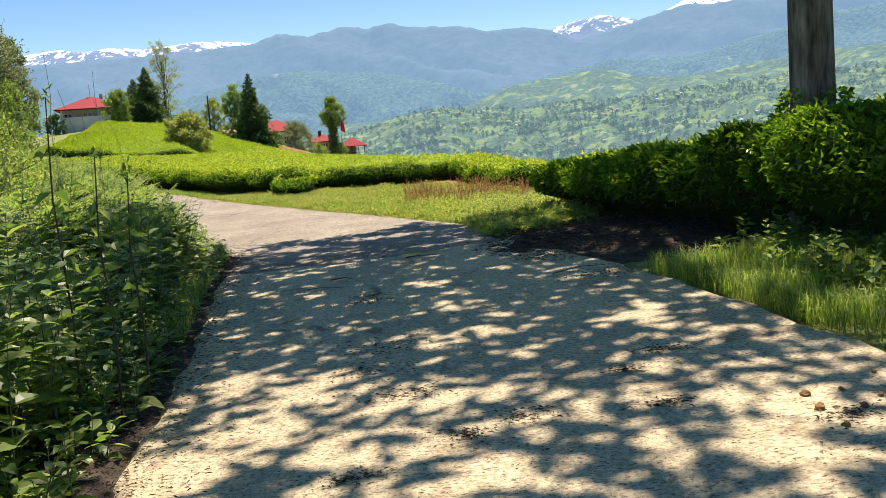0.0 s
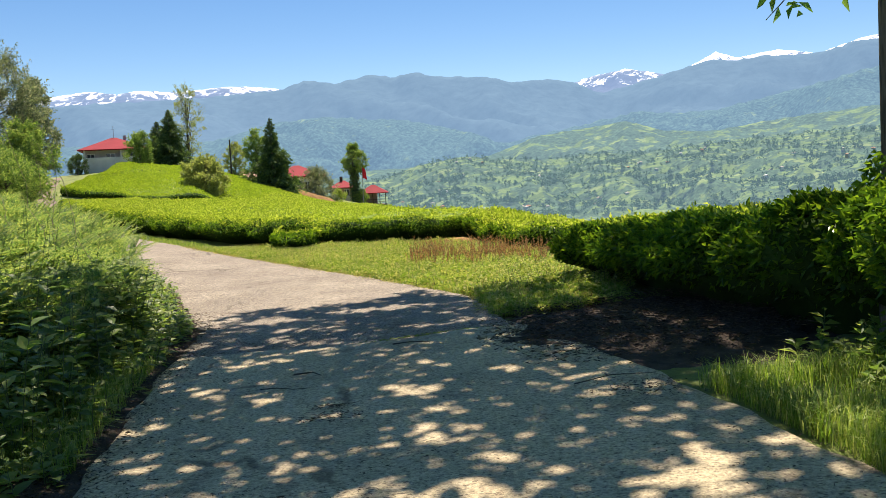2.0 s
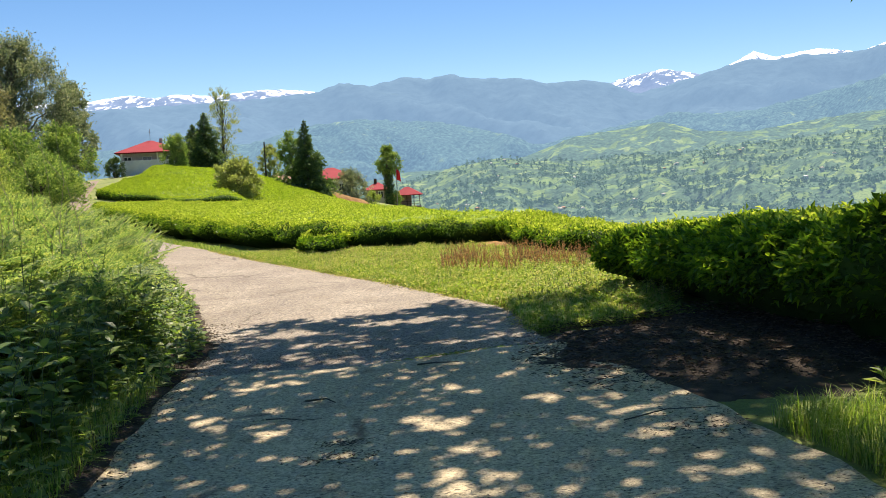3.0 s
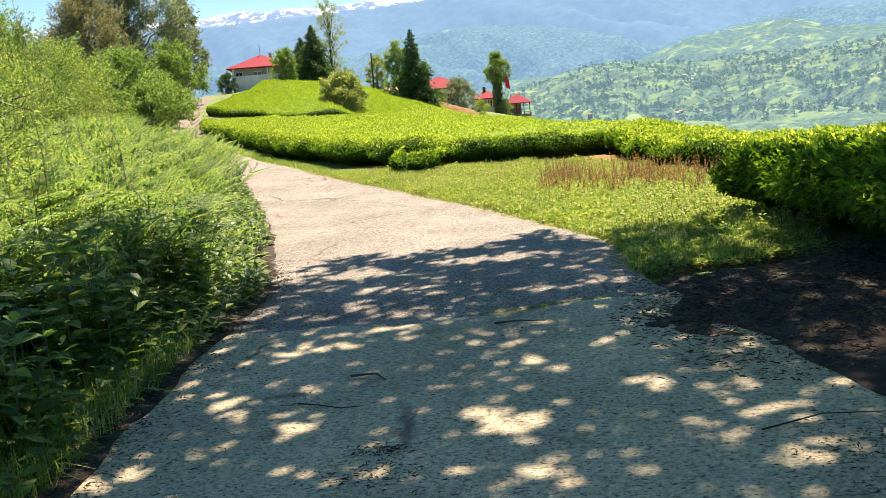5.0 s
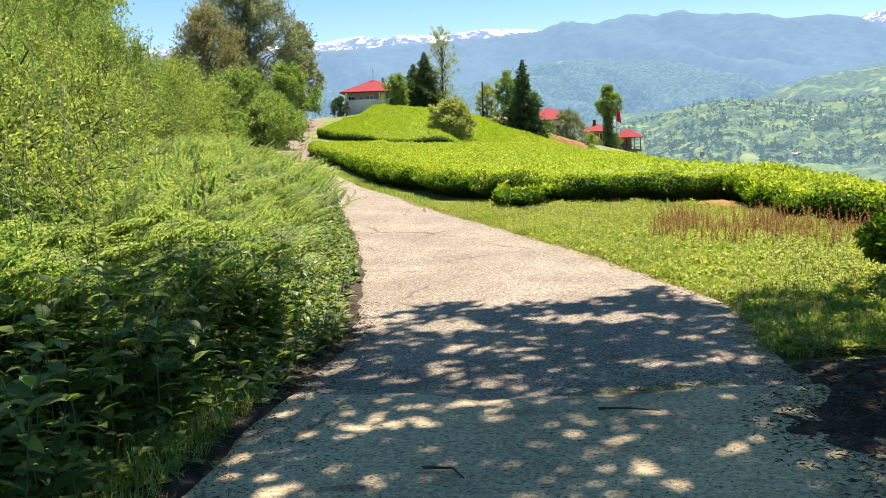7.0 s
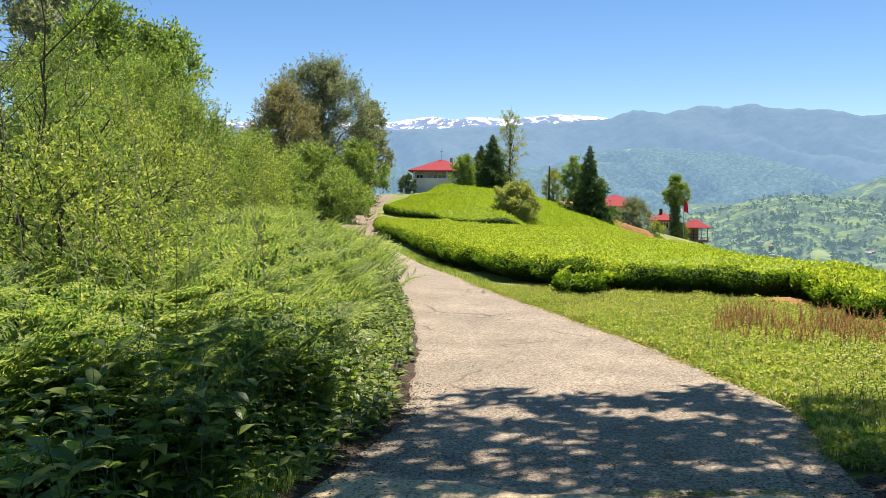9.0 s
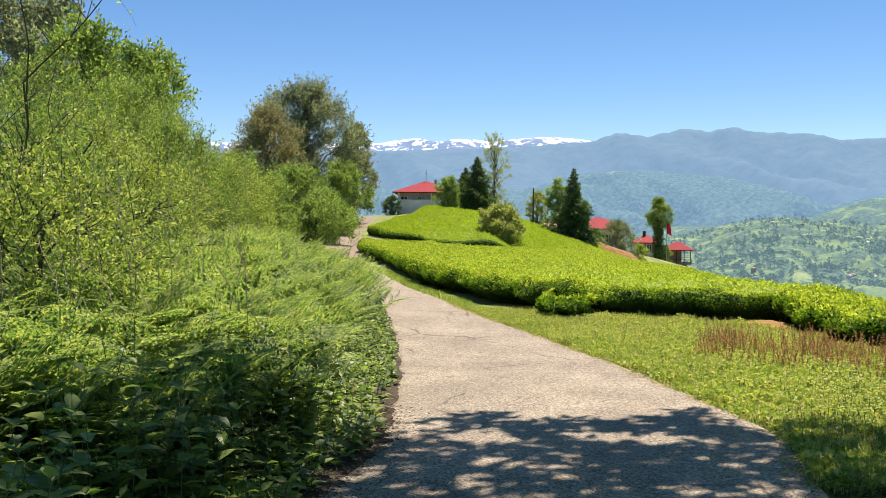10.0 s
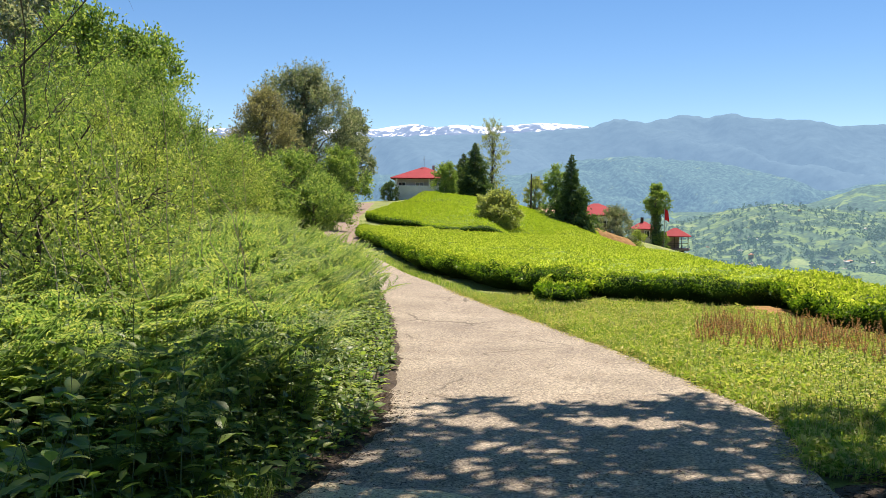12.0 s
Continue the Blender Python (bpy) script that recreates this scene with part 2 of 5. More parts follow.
def hill_material(name, forest, field, pale, field_amt, scale, glow=None, snow=False):
    """Wooded hills with cleared fields, seen through kilometres of air: that haze is put in as blue emission on every
    range.
    """
    m, nt, b = material(name)
    v = coords(nt)
    # haze also flattens the woods' contrast on the farthest ranges
    low, high = (0.4, 1.8) if glow[3] < 0.345 and not snow else (0.75, 1.2)
    woods = noise_tex(nt, v, scale * 5, 8, 0.7)
    forest_c = ramp(nt, woods, [(0.32, tuple(c * low for c in forest)), (0.5, forest), (0.66, tuple(c * high for c in forest))])
    cell = node(nt, "ShaderNodeTexVoronoi", Scale=scale * 1.6)
    warp = mix(nt, 0.12, v, node_color_noise(nt, v, scale * 3), "LINEAR_LIGHT")
    nt.links.new(warp, cell.inputs["Vector"])
    shades = ramp(nt, cell.outputs["Color"], [(0.15, tuple(c * 0.75 for c in field)), (0.6, field), (0.95, pale)])
    where = noise_tex(nt, v, scale * 1.1, 7, 0.62)
    k = ramp(nt, where, [(0.60 - field_amt - 0.03, (0, 0, 0)), (0.60 - field_amt + 0.03, (1, 1, 1))])
    tufts = ramp(nt, noise_tex(nt, v, scale * 14, 6, 0.75), [(0.34, (0.55, 0.6, 0.6)), (0.6, (1.2, 1.15, 1.1))])
    col = mix(nt, k, forest_c, mix(nt, 1.0, shades, tufts, "MULTIPLY"))
    if snow:
        sep = nt.nodes.new("ShaderNodeSeparateXYZ")
        nt.links.new(v, sep.inputs[0])
        ma = nt.nodes.new("ShaderNodeMath")
        ma.operation = "MULTIPLY_ADD"
        nt.links.new(noise_tex(nt, v, 0.014, 8, 0.72), ma.inputs[0])
        ma.inputs[1].default_value = 620.0
        nt.links.new(sep.outputs[2], ma.inputs[2])
        mr = nt.nodes.new("ShaderNodeMapRange")
        mr.inputs[1].default_value, mr.inputs[2].default_value = snow, snow + 14
        nt.links.new(ma.outputs[0], mr.inputs[0])
        col = mix(nt, mr.outputs[0], col, (0.86, 0.88, 0.92))
    nt.links.new(col, b.inputs["Base Color"])
    b.inputs["Roughness"].default_value = 1.0
    b.inputs["Specular IOR Level"].default_value = 0.0
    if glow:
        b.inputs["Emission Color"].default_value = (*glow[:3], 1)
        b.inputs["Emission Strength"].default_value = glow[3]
    bump(nt, b, woods, 0.35, 0.010 / scale)
    return m


# haze painted as blue emission on hills and far trees; farther base colours bluish too
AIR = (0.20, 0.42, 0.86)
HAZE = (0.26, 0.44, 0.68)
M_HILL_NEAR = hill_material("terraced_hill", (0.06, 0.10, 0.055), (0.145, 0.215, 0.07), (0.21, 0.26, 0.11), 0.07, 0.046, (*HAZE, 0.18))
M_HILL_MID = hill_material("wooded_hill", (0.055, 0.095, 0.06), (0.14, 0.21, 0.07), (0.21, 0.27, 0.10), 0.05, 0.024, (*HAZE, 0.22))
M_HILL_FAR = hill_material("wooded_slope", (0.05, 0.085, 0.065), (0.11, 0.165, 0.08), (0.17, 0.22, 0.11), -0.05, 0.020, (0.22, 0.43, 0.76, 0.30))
M_MOUNTAIN = hill_material("hazy_blue_mountain", (0.05, 0.075, 0.085), (0.06, 0.09, 0.085), (0.08, 0.11, 0.09), -0.1, 0.004, (0.24, 0.45, 0.74, 0.36))
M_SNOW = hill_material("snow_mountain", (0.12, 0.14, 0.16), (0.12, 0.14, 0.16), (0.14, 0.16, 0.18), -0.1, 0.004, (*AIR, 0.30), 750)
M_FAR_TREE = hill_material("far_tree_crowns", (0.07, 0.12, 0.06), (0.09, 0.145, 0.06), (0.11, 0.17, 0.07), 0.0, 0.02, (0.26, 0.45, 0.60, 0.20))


# ---- mesh helpers ----
def mesh_object(name, verts, faces, mat, parent=None, label="", smooth=False):
    me = bpy.data.meshes.new(name)
    me.from_pydata(np.asarray(verts).tolist() if isinstance(verts, np.ndarray) else verts, [], faces.tolist() if isinstance(faces, np.ndarray) else faces)
    me.materials.append(mat)
    if smooth:
        me.polygons.foreach_set("use_smooth", [True] * len(me.polygons))
    me.update()
    ob = new(name, me)
    if parent is not None:
        ob.parent = parent
    if label:
        ob["label"] = label
    return ob


def part(name, bm, mat, parent=None, label="", smooth=False):
    me = bpy.data.meshes.new(name)
    bm.to_mesh(me)
    bm.free()
    me.materials.append(mat)
    if smooth:
        me.polygons.foreach_set("use_smooth", [True] * len(me.polygons))
    ob = new(name, me)
    if parent is not None:
        ob.parent = parent
    if label:
        ob["label"] = label
    return ob


def box(bm, lo, hi, bevel=0.0):
    c = [(a + b) / 2 for a, b in zip(lo, hi)]
    s = [b - a for a, b in zip(lo, hi)]
    r = bmesh.ops.create_cube(bm, size=1, matrix=Matrix.Translation(c) @ Matrix.Diagonal((*s, 1)))
    if bevel:
        edges = {e for v in r["verts"] for e in v.link_edges}
        bmesh.ops.bevel(bm, geom=list(edges), offset=bevel, segments=2, affect="EDGES")


def unit(a):
    return a / np.maximum(np.linalg.norm(a, axis=-1, keepdims=True), 1e-9)


def leaves(P, D, N, length, width, fold=0.25):
    """Folded leaves at P along D, facing N: verts and faces."""
    n = len(P)
    D = unit(D)
    S = unit(np.cross(D, N))
    U = unit(np.cross(S, D))
    L = np.broadcast_to(np.asarray(length, float), (n,))[:, None]
    W = np.broadcast_to(np.asarray(width, float), (n,))[:, None]
    mid = P + D * L * 0.45 + U * L * 0.06
    V = np.empty((n, 4, 3))
    V[:, 0] = P
    V[:, 1] = mid + S * W * 0.5 + U * W * fold
    V[:, 2] = P + D * L - U * L * 0.08
    V[:, 3] = mid - S * W * 0.5 + U * W * fold
    i = np.arange(n)[:, None] * 4
    F = np.concatenate([i + np.array([[0, 1, 2]]), i + np.array([[0, 2, 3]])], 0)
    return V.reshape(-1, 3), F


def ovate(P, D, N, length, width, fold=0.12):
    """Broad pointed leaves with a midrib fold and a drooping tip: verts and faces."""
    n = len(P)
    D = unit(D)
    S = unit(np.cross(D, N))
    U = unit(np.cross(S, D))
    L, W = np.asarray(length)[:, None], np.asarray(width)[:, None]
    rows = [P]
    for t, w, u in ((0.18, 0.62, 0.03), (0.42, 1.0, 0.04), (0.72, 0.6, 0.0)):
        c = P + D * L * t + U * L * u
        rows += [c - S * W * w * 0.5 + U * W * w * fold, c, c + S * W * w * 0.5 + U * W * w * fold]
    rows.append(P + D * L - U * L * 0.10)
    V = np.stack(rows, 1).reshape(-1, 3)
    f = [(0, 2, 1), (0, 3, 2), (1, 2, 5), (1, 5, 4), (2, 3, 6), (2, 6, 5), (4, 5, 8), (4, 8, 7), (5, 6, 9), (5, 9, 8), (7, 8, 10), (8, 9, 10)]
    return V, (np.arange(n)[:, None, None] * 11 + np.array(f)[None]).reshape(-1, 3)


def join(pieces):
    vs, fs, k = [], [], 0
    for v, f in pieces:
        vs.append(v)
        fs.append(np.asarray(f) + k)
        k += len(v)
    return np.concatenate(vs), np.concatenate(fs)


def rand_dirs(n, up=0.0):
    d = rng.normal(size=(n, 3))
    d[:, 2] += up
    return unit(d)


def tube(path, radii, sides=7):
    """A tapered tube along a path, as quads split into triangles."""
    path = np.asarray(path, float)
    n = len(path)
    t = np.gradient(path, axis=0)
    t = unit(t)
    ref = np.array([0.31, 0.87, 0.38])
    a = unit(np.cross(t, ref))
    b = np.cross(t, a)
    ang = np.linspace(0, 2 * np.pi, sides, endpoint=False)
    r = np.asarray(radii, float)[:, None, None]
    V = path[:, None] + r * (np.cos(ang)[None, :, None] * a[:, None] + np.sin(ang)[None, :, None] * b[:, None])
    F = []
    for i in range(n - 1):
        for j in range(sides):
            k = (j + 1) % sides
            p, q, u, w = i * sides + j, i * sides + k, (i + 1) * sides + k, (i + 1) * sides + j
            F += [(p, q, u), (p, u, w)]
    return V.reshape(-1, 3), np.array(F)


def smooth01(x, a, b):
    u = np.clip((x - a) / (b - a), 0, 1)
    return u * u * (3 - 2 * u)


def value_noise(x, y, scale, seed=0):
    """Cheap smooth noise from sums of sines, about -1 to 1."""
    x, y = np.asarray(x) / scale, np.asarray(y) / scale
    s = seed * 1.7
    return (np.sin(x * 1.7 + 1.3 * np.sin(y * 1.1 + s) + s) + np.sin(y * 1.9 + 1.5 * np.sin(x * 0.9 - s) + 2.1 * s) + 0.6 * np.sin(x * 3.7 + y * 2.9 + 3 * s)) / 2.6


# ---- lie of the land ----
# the edges of the lane
LEFT = np.array([(-1.2, -8), (-1.35, 1.5), (-1.5, 3.8), (-1.78, 6), (-2.3, 9), (-2.62, 11.5), (-3.35, 13.4), (-3.75, 14.6), (-5.2, 18), (-7.4, 22.5), (-10.9, 29), (-19, 42), (-38, 82), (-57, 128)], float)
RIGHT = np.array([(2.6, -8), (2.5, 1.5), (2.2, 4.4), (1.8, 6.9), (1.3, 8.8), (0.75, 10.2), (0.52, 12.5), (-1.25, 16.2), (-3.3, 19.6), (-5.6, 22.8), (-9.0, 28), (-16.6, 41.5), (-35.3, 82), (-54, 128)], float)
CX, CY = 0.3, 4.8
AZ = [-180, -90, -40, -25, -20, -16, -11, -4.5, 3, 9, 30, 90, 180]
LAND = {
    22: [0.0, 0.1, 0.3, 0.1, 0.08, 0.05, 0.04, 0.0, -0.1, -0.45, -0.7, 0.2, 0.1],
    45: [0.0, 0.4, 1.0, 0.25, 0.15, 0.05, -0.12, -0.62, -2.4, -5.2, -6, 0.2, 0.0],
    56: [0.0, 0.7, 1.3, 0.55, 0.32, 0.06, -0.12, -1.3, -4.2, -8.0, -9.5, 0.2, 0.0],
    63: [0.0, 0.9, 1.6, 0.85, 1.05, 0.62, 0.0, -1.8, -5.3, -9.8, -11, 0.2, 0.0],
    110: [0.0, 2.0, 3.0, 2.2, 3.9, 3.2, 0.0, -5.0, -12, -20, -22, 0, 0],
    145: [0.0, 3.0, 4.0, 3.8, 4.6, 4.2, 0.6, -3.4, -22, -30, -32, 0, 0],
    190: [0.0, 4.0, 5.0, 2.0, 0.0, -2.0, -6.0, -8.0, -30, -40, -42, -2, 0],
    420: [0.0, 6.0, 6.0, -30, -50, -55, -60, -60, -60, -60, -60, -20, 0],
}


def land(x, y):
    """Height of the ground."""
    x, y = np.asarray(x, float), np.asarray(y, float)
    dx, dy = x - CX, y - CY
    d = np.hypot(dx, dy)
    az = np.degrees(np.arctan2(dx, dy))
    near = 0.0453 * np.clip(x, -5, 5) - 0.0058 * np.clip(y, -10, 20) + 0.14
    rows = [np.interp(az, AZ, LAND[k]) for k in LAND]
    ks = list(LAND)
    z = near + (rows[0] - near) * smooth01(d, 7.5, ks[0])
    left = np.interp(y, LEFT[:, 1], LEFT[:, 0]) - x
    z = z + 0.5 * smooth01(left, 0.3, 3.5) * smooth01(y, -14, -6) * (1 - smooth01(y, 38, 60))
    for i in range(1, len(ks)):
        z = z + (rows[i] - rows[i - 1]) * np.clip((d - ks[i - 1]) / (ks[i] - ks[i - 1]), 0, 1)
    return z


def grid_mesh(X, Y, Z):
    n, m = X.shape
    V = np.stack([X, Y, Z], -1).reshape(-1, 3)
    i = np.arange(n * m).reshape(n, m)
    F = np.stack([i[:-1, :-1], i[1:, :-1], i[1:, 1:], i[:-1, 1:]], -1).reshape(-1, 4)
    return V, F


ang = np.radians(np.concatenate([np.arange(-180, -60, 2.0), np.arange(-60, 50, 0.5), np.arange(50, 180.1, 2.0)]))
rad = np.concatenate([np.linspace(0.0, 30, 121), np.geomspace(30.5, 4900, 90)])
A_, R_ = np.meshgrid(ang, rad)
GX, GY = CX + R_ * np.sin(A_), CY + R_ * np.cos(A_)
V, F = grid_mesh(GX, GY, land(GX, GY) + 0.02 * value_noise(GX, GY, 0.5, 1) - 0.03)
tagged(mesh_object("ground", V, F[:, ::-1], M_GROUND, smooth=True), "green and brown hillside earth with short grass", "ground", kind="structure")


# ---- road ----


def resample(P, step):
    s = np.concatenate([[0], np.cumsum(np.linalg.norm(np.diff(P, axis=0), axis=1))])
    t = np.linspace(0, s[-1], int(s[-1] / step) + 1)
    Q = np.stack([np.interp(t, s, P[:, k]) for k in range(P.shape[1])], -1)
    k = np.ones(5) / 5
    return np.stack([np.convolve(np.pad(Q[:, i], 2, mode="reflect", reflect_type="odd"), k, "valid") for i in range(P.shape[1])], -1)


def by_y(P, y):
    return np.interp(y, P[:, 1], P[:, 0])


LEFT_S, RIGHT_S = resample(LEFT, 0.4), resample(RIGHT, 0.4)


def road_piece(name, y0, y1, ny, lift, mat, label, warp):
    ys = np.geomspace(y0 + 10, y1 + 10, ny) - 10
    u = np.linspace(0, 1, 41)
    Y = np.repeat(ys[:, None], 41, 1)
    lx = by_y(LEFT_S, ys) + 0.05 * value_noise(ys, ys * 0, 0.35, 3)
    rx = by_y(RIGHT_S, ys) + 0.05 * value_noise(ys, ys * 0, 0.3, 4)
    X = lx[:, None] + (rx - lx)[:, None] * u[None]
    Y = Y + warp(X, Y)
    Z = land(X, Y) + lift + 0.003 * value_noise(X, Y, 0.4, 5)
    Z[:, 0] -= 0.08
    Z[:, -1] -= 0.08
    Z[0] -= 0.08
    Z[-1] -= 0.08
    V, F = grid_mesh(X, Y, Z)
    return tagged(mesh_object(name, V, F[:, ::-1], mat, smooth=True), label, "road", kind="structure")


def seam(X, Y):
    return (0.10 * np.sin(X * 2.1) + 0.04 * np.sin(X * 7.3) + 0.07 * X) * smooth01(Y, 8.0, 9.9) * (1 - smooth01(Y, 10.1, 12.5))


road_piece("road_near", -8, 10.03, 420, 0.035, M_ROAD, "pale rough concrete slab road with leaf stains", seam)
road_piece("road_far", 9.2, 37, 150, 0.008, M_ROAD_OLD, "worn grey concrete lane bending round the tea field", seam)
road_piece("road_lane", 36.9, 128, 120, 0.008, M_LANE, "brown dirt lane climbing past the trees", seam)


# ---- tea ----
def polar(az, d):
    return CX + d * math.sin(radians(az)), CY + d * math.cos(radians(az))


def tea_mass(name, front, inward, depths, height, mats, label, n_top, n_side, leaf=0.07, clumps=0.5):
    """A clipped tea planting: a body with inner shade put into its dark colour, under thousands of leaves. height(x, y)
    gives its height over the ground.
    """
    Fp = resample(np.array(front, float), 0.25)
    inward = np.array(inward, float) / np.linalg.norm(inward)
    ragged = 0.30 * value_noise(Fp[:, 0], Fp[:, 1], clumps, 8) + 0.28 * np.abs(value_noise(Fp[:, 0], Fp[:, 1], clumps * 0.6, 9)) + 0.05 * value_noise(Fp[:, 0], Fp[:, 1], clumps * 0.25, 4)
    prof = [(0.62, 0.0), (0.46, 0.26), (0.12, 0.46), (0.0, 0.66), (0.12, 0.88), (0.4, 1.0)] + [(w, 1.0) for w in depths]
    X = np.stack([Fp[:, 0] + inward[0] * (w + ragged) for w, _ in prof])
    Y = np.stack([Fp[:, 1] + inward[1] * (w + ragged) for w, _ in prof])
    fr = np.array([f for _, f in prof])[:, None]
    H = height(X, Y)
    Z = land(X, Y) + fr * H
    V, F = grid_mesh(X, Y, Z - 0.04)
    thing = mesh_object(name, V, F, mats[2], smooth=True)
    # top faces take the bright canopy colour, front faces keep the shade-dark one
    if len(mats) > 3:
        thing.data.materials.append(mats[3])
        thing.data.polygons.foreach_set("material_index", np.repeat(np.arange(len(prof) - 1) >= 5, len(Fp) - 1).astype(np.int32))
    tagged(thing, label, "tea bushes", kind="stuff")
    # leaves on the top, evenly over the area, and on the front
    pts, nor = [], []
    k = len(prof)
    rows = np.arange(5, k - 1)
    ws = np.array([w for w, _ in prof])
    pr = (ws[rows + 1] - ws[rows]) * (1.0 / (1 + 0.02 * ws[rows]))
    r = rng.choice(rows, n_top, p=pr / pr.sum())
    c = rng.integers(0, len(Fp) - 1, n_top)
    a, b = rng.random(n_top)[:, None], rng.random(n_top)[:, None]
    G = np.stack([X, Y, Z], -1)

    def surf(r, c, a, b):
        return (G[r, c] * (1 - a) + G[r + 1, c] * a) * (1 - b) + (G[r, c + 1] * (1 - a) + G[r + 1, c + 1] * a) * b
    P = surf(r, c, a, b)
    P[:, 2] += rng.normal(0.0, 0.03, n_top) + 0.05 * value_noise(P[:, 0], P[:, 1], 0.13, 2)
    far = 1 + 0.02 * np.hypot(P[:, 0] - CX, P[:, 1] - CY)
    D = rand_dirs(n_top, 0.25)
    Vt, Ft = leaves(P, D, rand_dirs(n_top, 1.2), leaf * rng.uniform(0.7, 1.35, n_top) * far, leaf * 0.5 * far)
    mesh_object("young_leaves", Vt, Ft, mats[0], thing, "bright yellow-green young leaves")
    out = np.array([-inward[0], -inward[1], 0.25])
    # front leaves, and the hedge's overhang, have shade put into their darker green
    for name_s, lo, hi, mat_s, lab in (("mature_leaves", 1, 5, M_TEA_SHADE, "glossy mature leaves with shade put into their dark green"), ("hanging_leaves", 4, 6, M_TEA_SHADE if name in ("tea_hedge", "tea_bush") else mats[0], "leaves hanging over the front")):
        m = n_side // 2
        r = rng.integers(lo, hi, m)
        c = rng.integers(0, len(Fp) - 1, m)
        P = surf(r, c, rng.random(m)[:, None], rng.random(m)[:, None])
        low = rng.random(m) < np.where(r == lo, 0.4, 1.0)
        r, c, P, m = r[low], c[low], P[low], int(low.sum())
        P += out * rng.uniform(-0.06, 0.10, m)[:, None]
        D = unit(rand_dirs(m) + out * 0.8)
        far = 1 + 0.012 * np.hypot(P[:, 0] - CX, P[:, 1] - CY)
        Vs, Fs = leaves(P, D, unit(rand_dirs(m) + np.array([0, 0, 0.8])), leaf * rng.uniform(0.8, 1.4, m) * far, leaf * 0.5 * far)
        mesh_object(name_s, Vs, Fs, mat_s, thing, lab)
    return thing


def field_end(x, y):
    """The field stops short of the hill, where its bushes give way to a path."""
    d, az = np.hypot(x - CX, y - CY), np.degrees(np.arctan2(x - CX, y - CY))
    return -1.3 * smooth01(d - np.interp(az, [-24, -16, -12.5, -11], [55, 54, 55, 120]), 0, 2.0)


FIELD_FRONT = [(-23.4, 56), (-19.2, 47), (-15.2, 40.5), (-9.4, 29.6), (-6.2, 25.2), (-4.6, 23.6), (-3.0, 22.9), (-1.4, 22.9), (-0.3, 22.7), (0.1, 22.9), (0.45, 23.5)]
tea_mass("tea_field", FIELD_FRONT, (0.35, 0.94), [0.8, 1.3, 2, 3, 4.5, 6, 8, 10, 13, 16, 20, 25, 30],
         lambda x, y: field_end(x, y) + 0.56 + 0.05 * value_noise(x, y, 1.6, 1) + 0.10 - 0.24 * np.abs(value_noise(x, y, 0.62, 2)) ** 1.2 - 0.08 * np.abs(value_noise(x, y, 0.27, 5)), (M_TEA, M_TEA_SHADE, M_TEA_BODY, M_TEA_FAR),
         "clipped tea bushes with bright yellow-green new shoots", 250000, 60000, 0.05)
tea_mass("tea_bushes", [(0.5, 23.4), (0.62, 22.6), (0.75, 21.8), (1.0, 20.8), (1.7, 19.9), (3.2, 18.9), (5.5, 17.8), (9, 17)], (0.3, 0.95), [0.8, 1.3, 2, 3, 4.5, 6, 8, 11],
         lambda x, y: 0.48 + 0.05 * value_noise(x, y, 1.3, 3) + 0.10 - 0.26 * np.abs(value_noise(x, y, 0.75, 2)) ** 1.3, (M_TEA, M_TEA_SHADE, M_TEA_BODY),
         "block of clipped tea bushes beside a bare clay gap", 40000, 14000, 0.06)
tea_mass("tea_hedge", [(3.2, 14.6), (2.0, 13.9), (1.62, 13.0), (1.72, 11.6), (1.92, 10.4), (2.25, 9.3), (2.65, 8.4), (2.95, 7.0), (3.3, 5.0), (3.6, 2.5), (3.6, -3)], (0.96, 0.28), [0.7, 1.1, 1.6, 2.2, 3, 4, 5.5, 7],
         lambda x, y: 0.58 + 0.30 * smooth01(13.5 - y, 0, 6) + 0.16 * smooth01(9.6 - y, 0, 1.6) + 0.07 * value_noise(x, y, 0.9, 4) + 0.09 - 0.2 * np.abs(value_noise(x, y, 0.5, 2)) ** 1.3, (M_TEA, M_TEA_SHADE, M_TEA_BODY),
         "tall tea hedge in tree shade with dark glossy sides", 64000, 64000, 0.068)
def terrace_height(x, y):
    """The hill's two plots, parted by a sunken path that slants down from the house."""
    d = np.hypot(x - CX, y - CY)
    az = np.degrees(np.arctan2(x - CX, y - CY))
    h = 0.6 - 0.32 * (1 - smooth01(d, 60, 68)) + 0.08 * value_noise(x, y, 2.8, 1) + 0.05 * value_noise(x, y, 1.0, 3)
    path = np.interp(d, [60, 68, 80, 100, 126], [-15.2, -16.3, -17.4, -19.2, -22.0])
    across = radians(1) * d * (az - path)
    h = h + 0.35 * np.exp(-((across + 1.6) / 1.6) ** 2) - 0.5 * np.exp(-((across - 0.6) / 1.1) ** 2) - 0.2 * smooth01(across, 0, 5)
    step = d - 84 - 4 * np.sin(az * 0.5)
    return h + 0.30 * np.exp(-((step + 1.2) / 1.4) ** 2) * (across < 0) - 0.28 * np.exp(-((step - 0.8) / 1.2) ** 2) * (across < 0)


tea_mass("tea_hill", [polar(-24.4, 74), polar(-23.2, 65), polar(-20, 60), polar(-15, 60), polar(-11, 64), polar(-8, 74)], (-0.22, 0.97), list(np.arange(1.0, 66, 0.8)),
         terrace_height, (M_TEA_HILL, M_TEA, M_TEA_BODY, M_TEA_FAR),
         "tea plots climbing the rounded hill", 150000, 7000, 0.062)
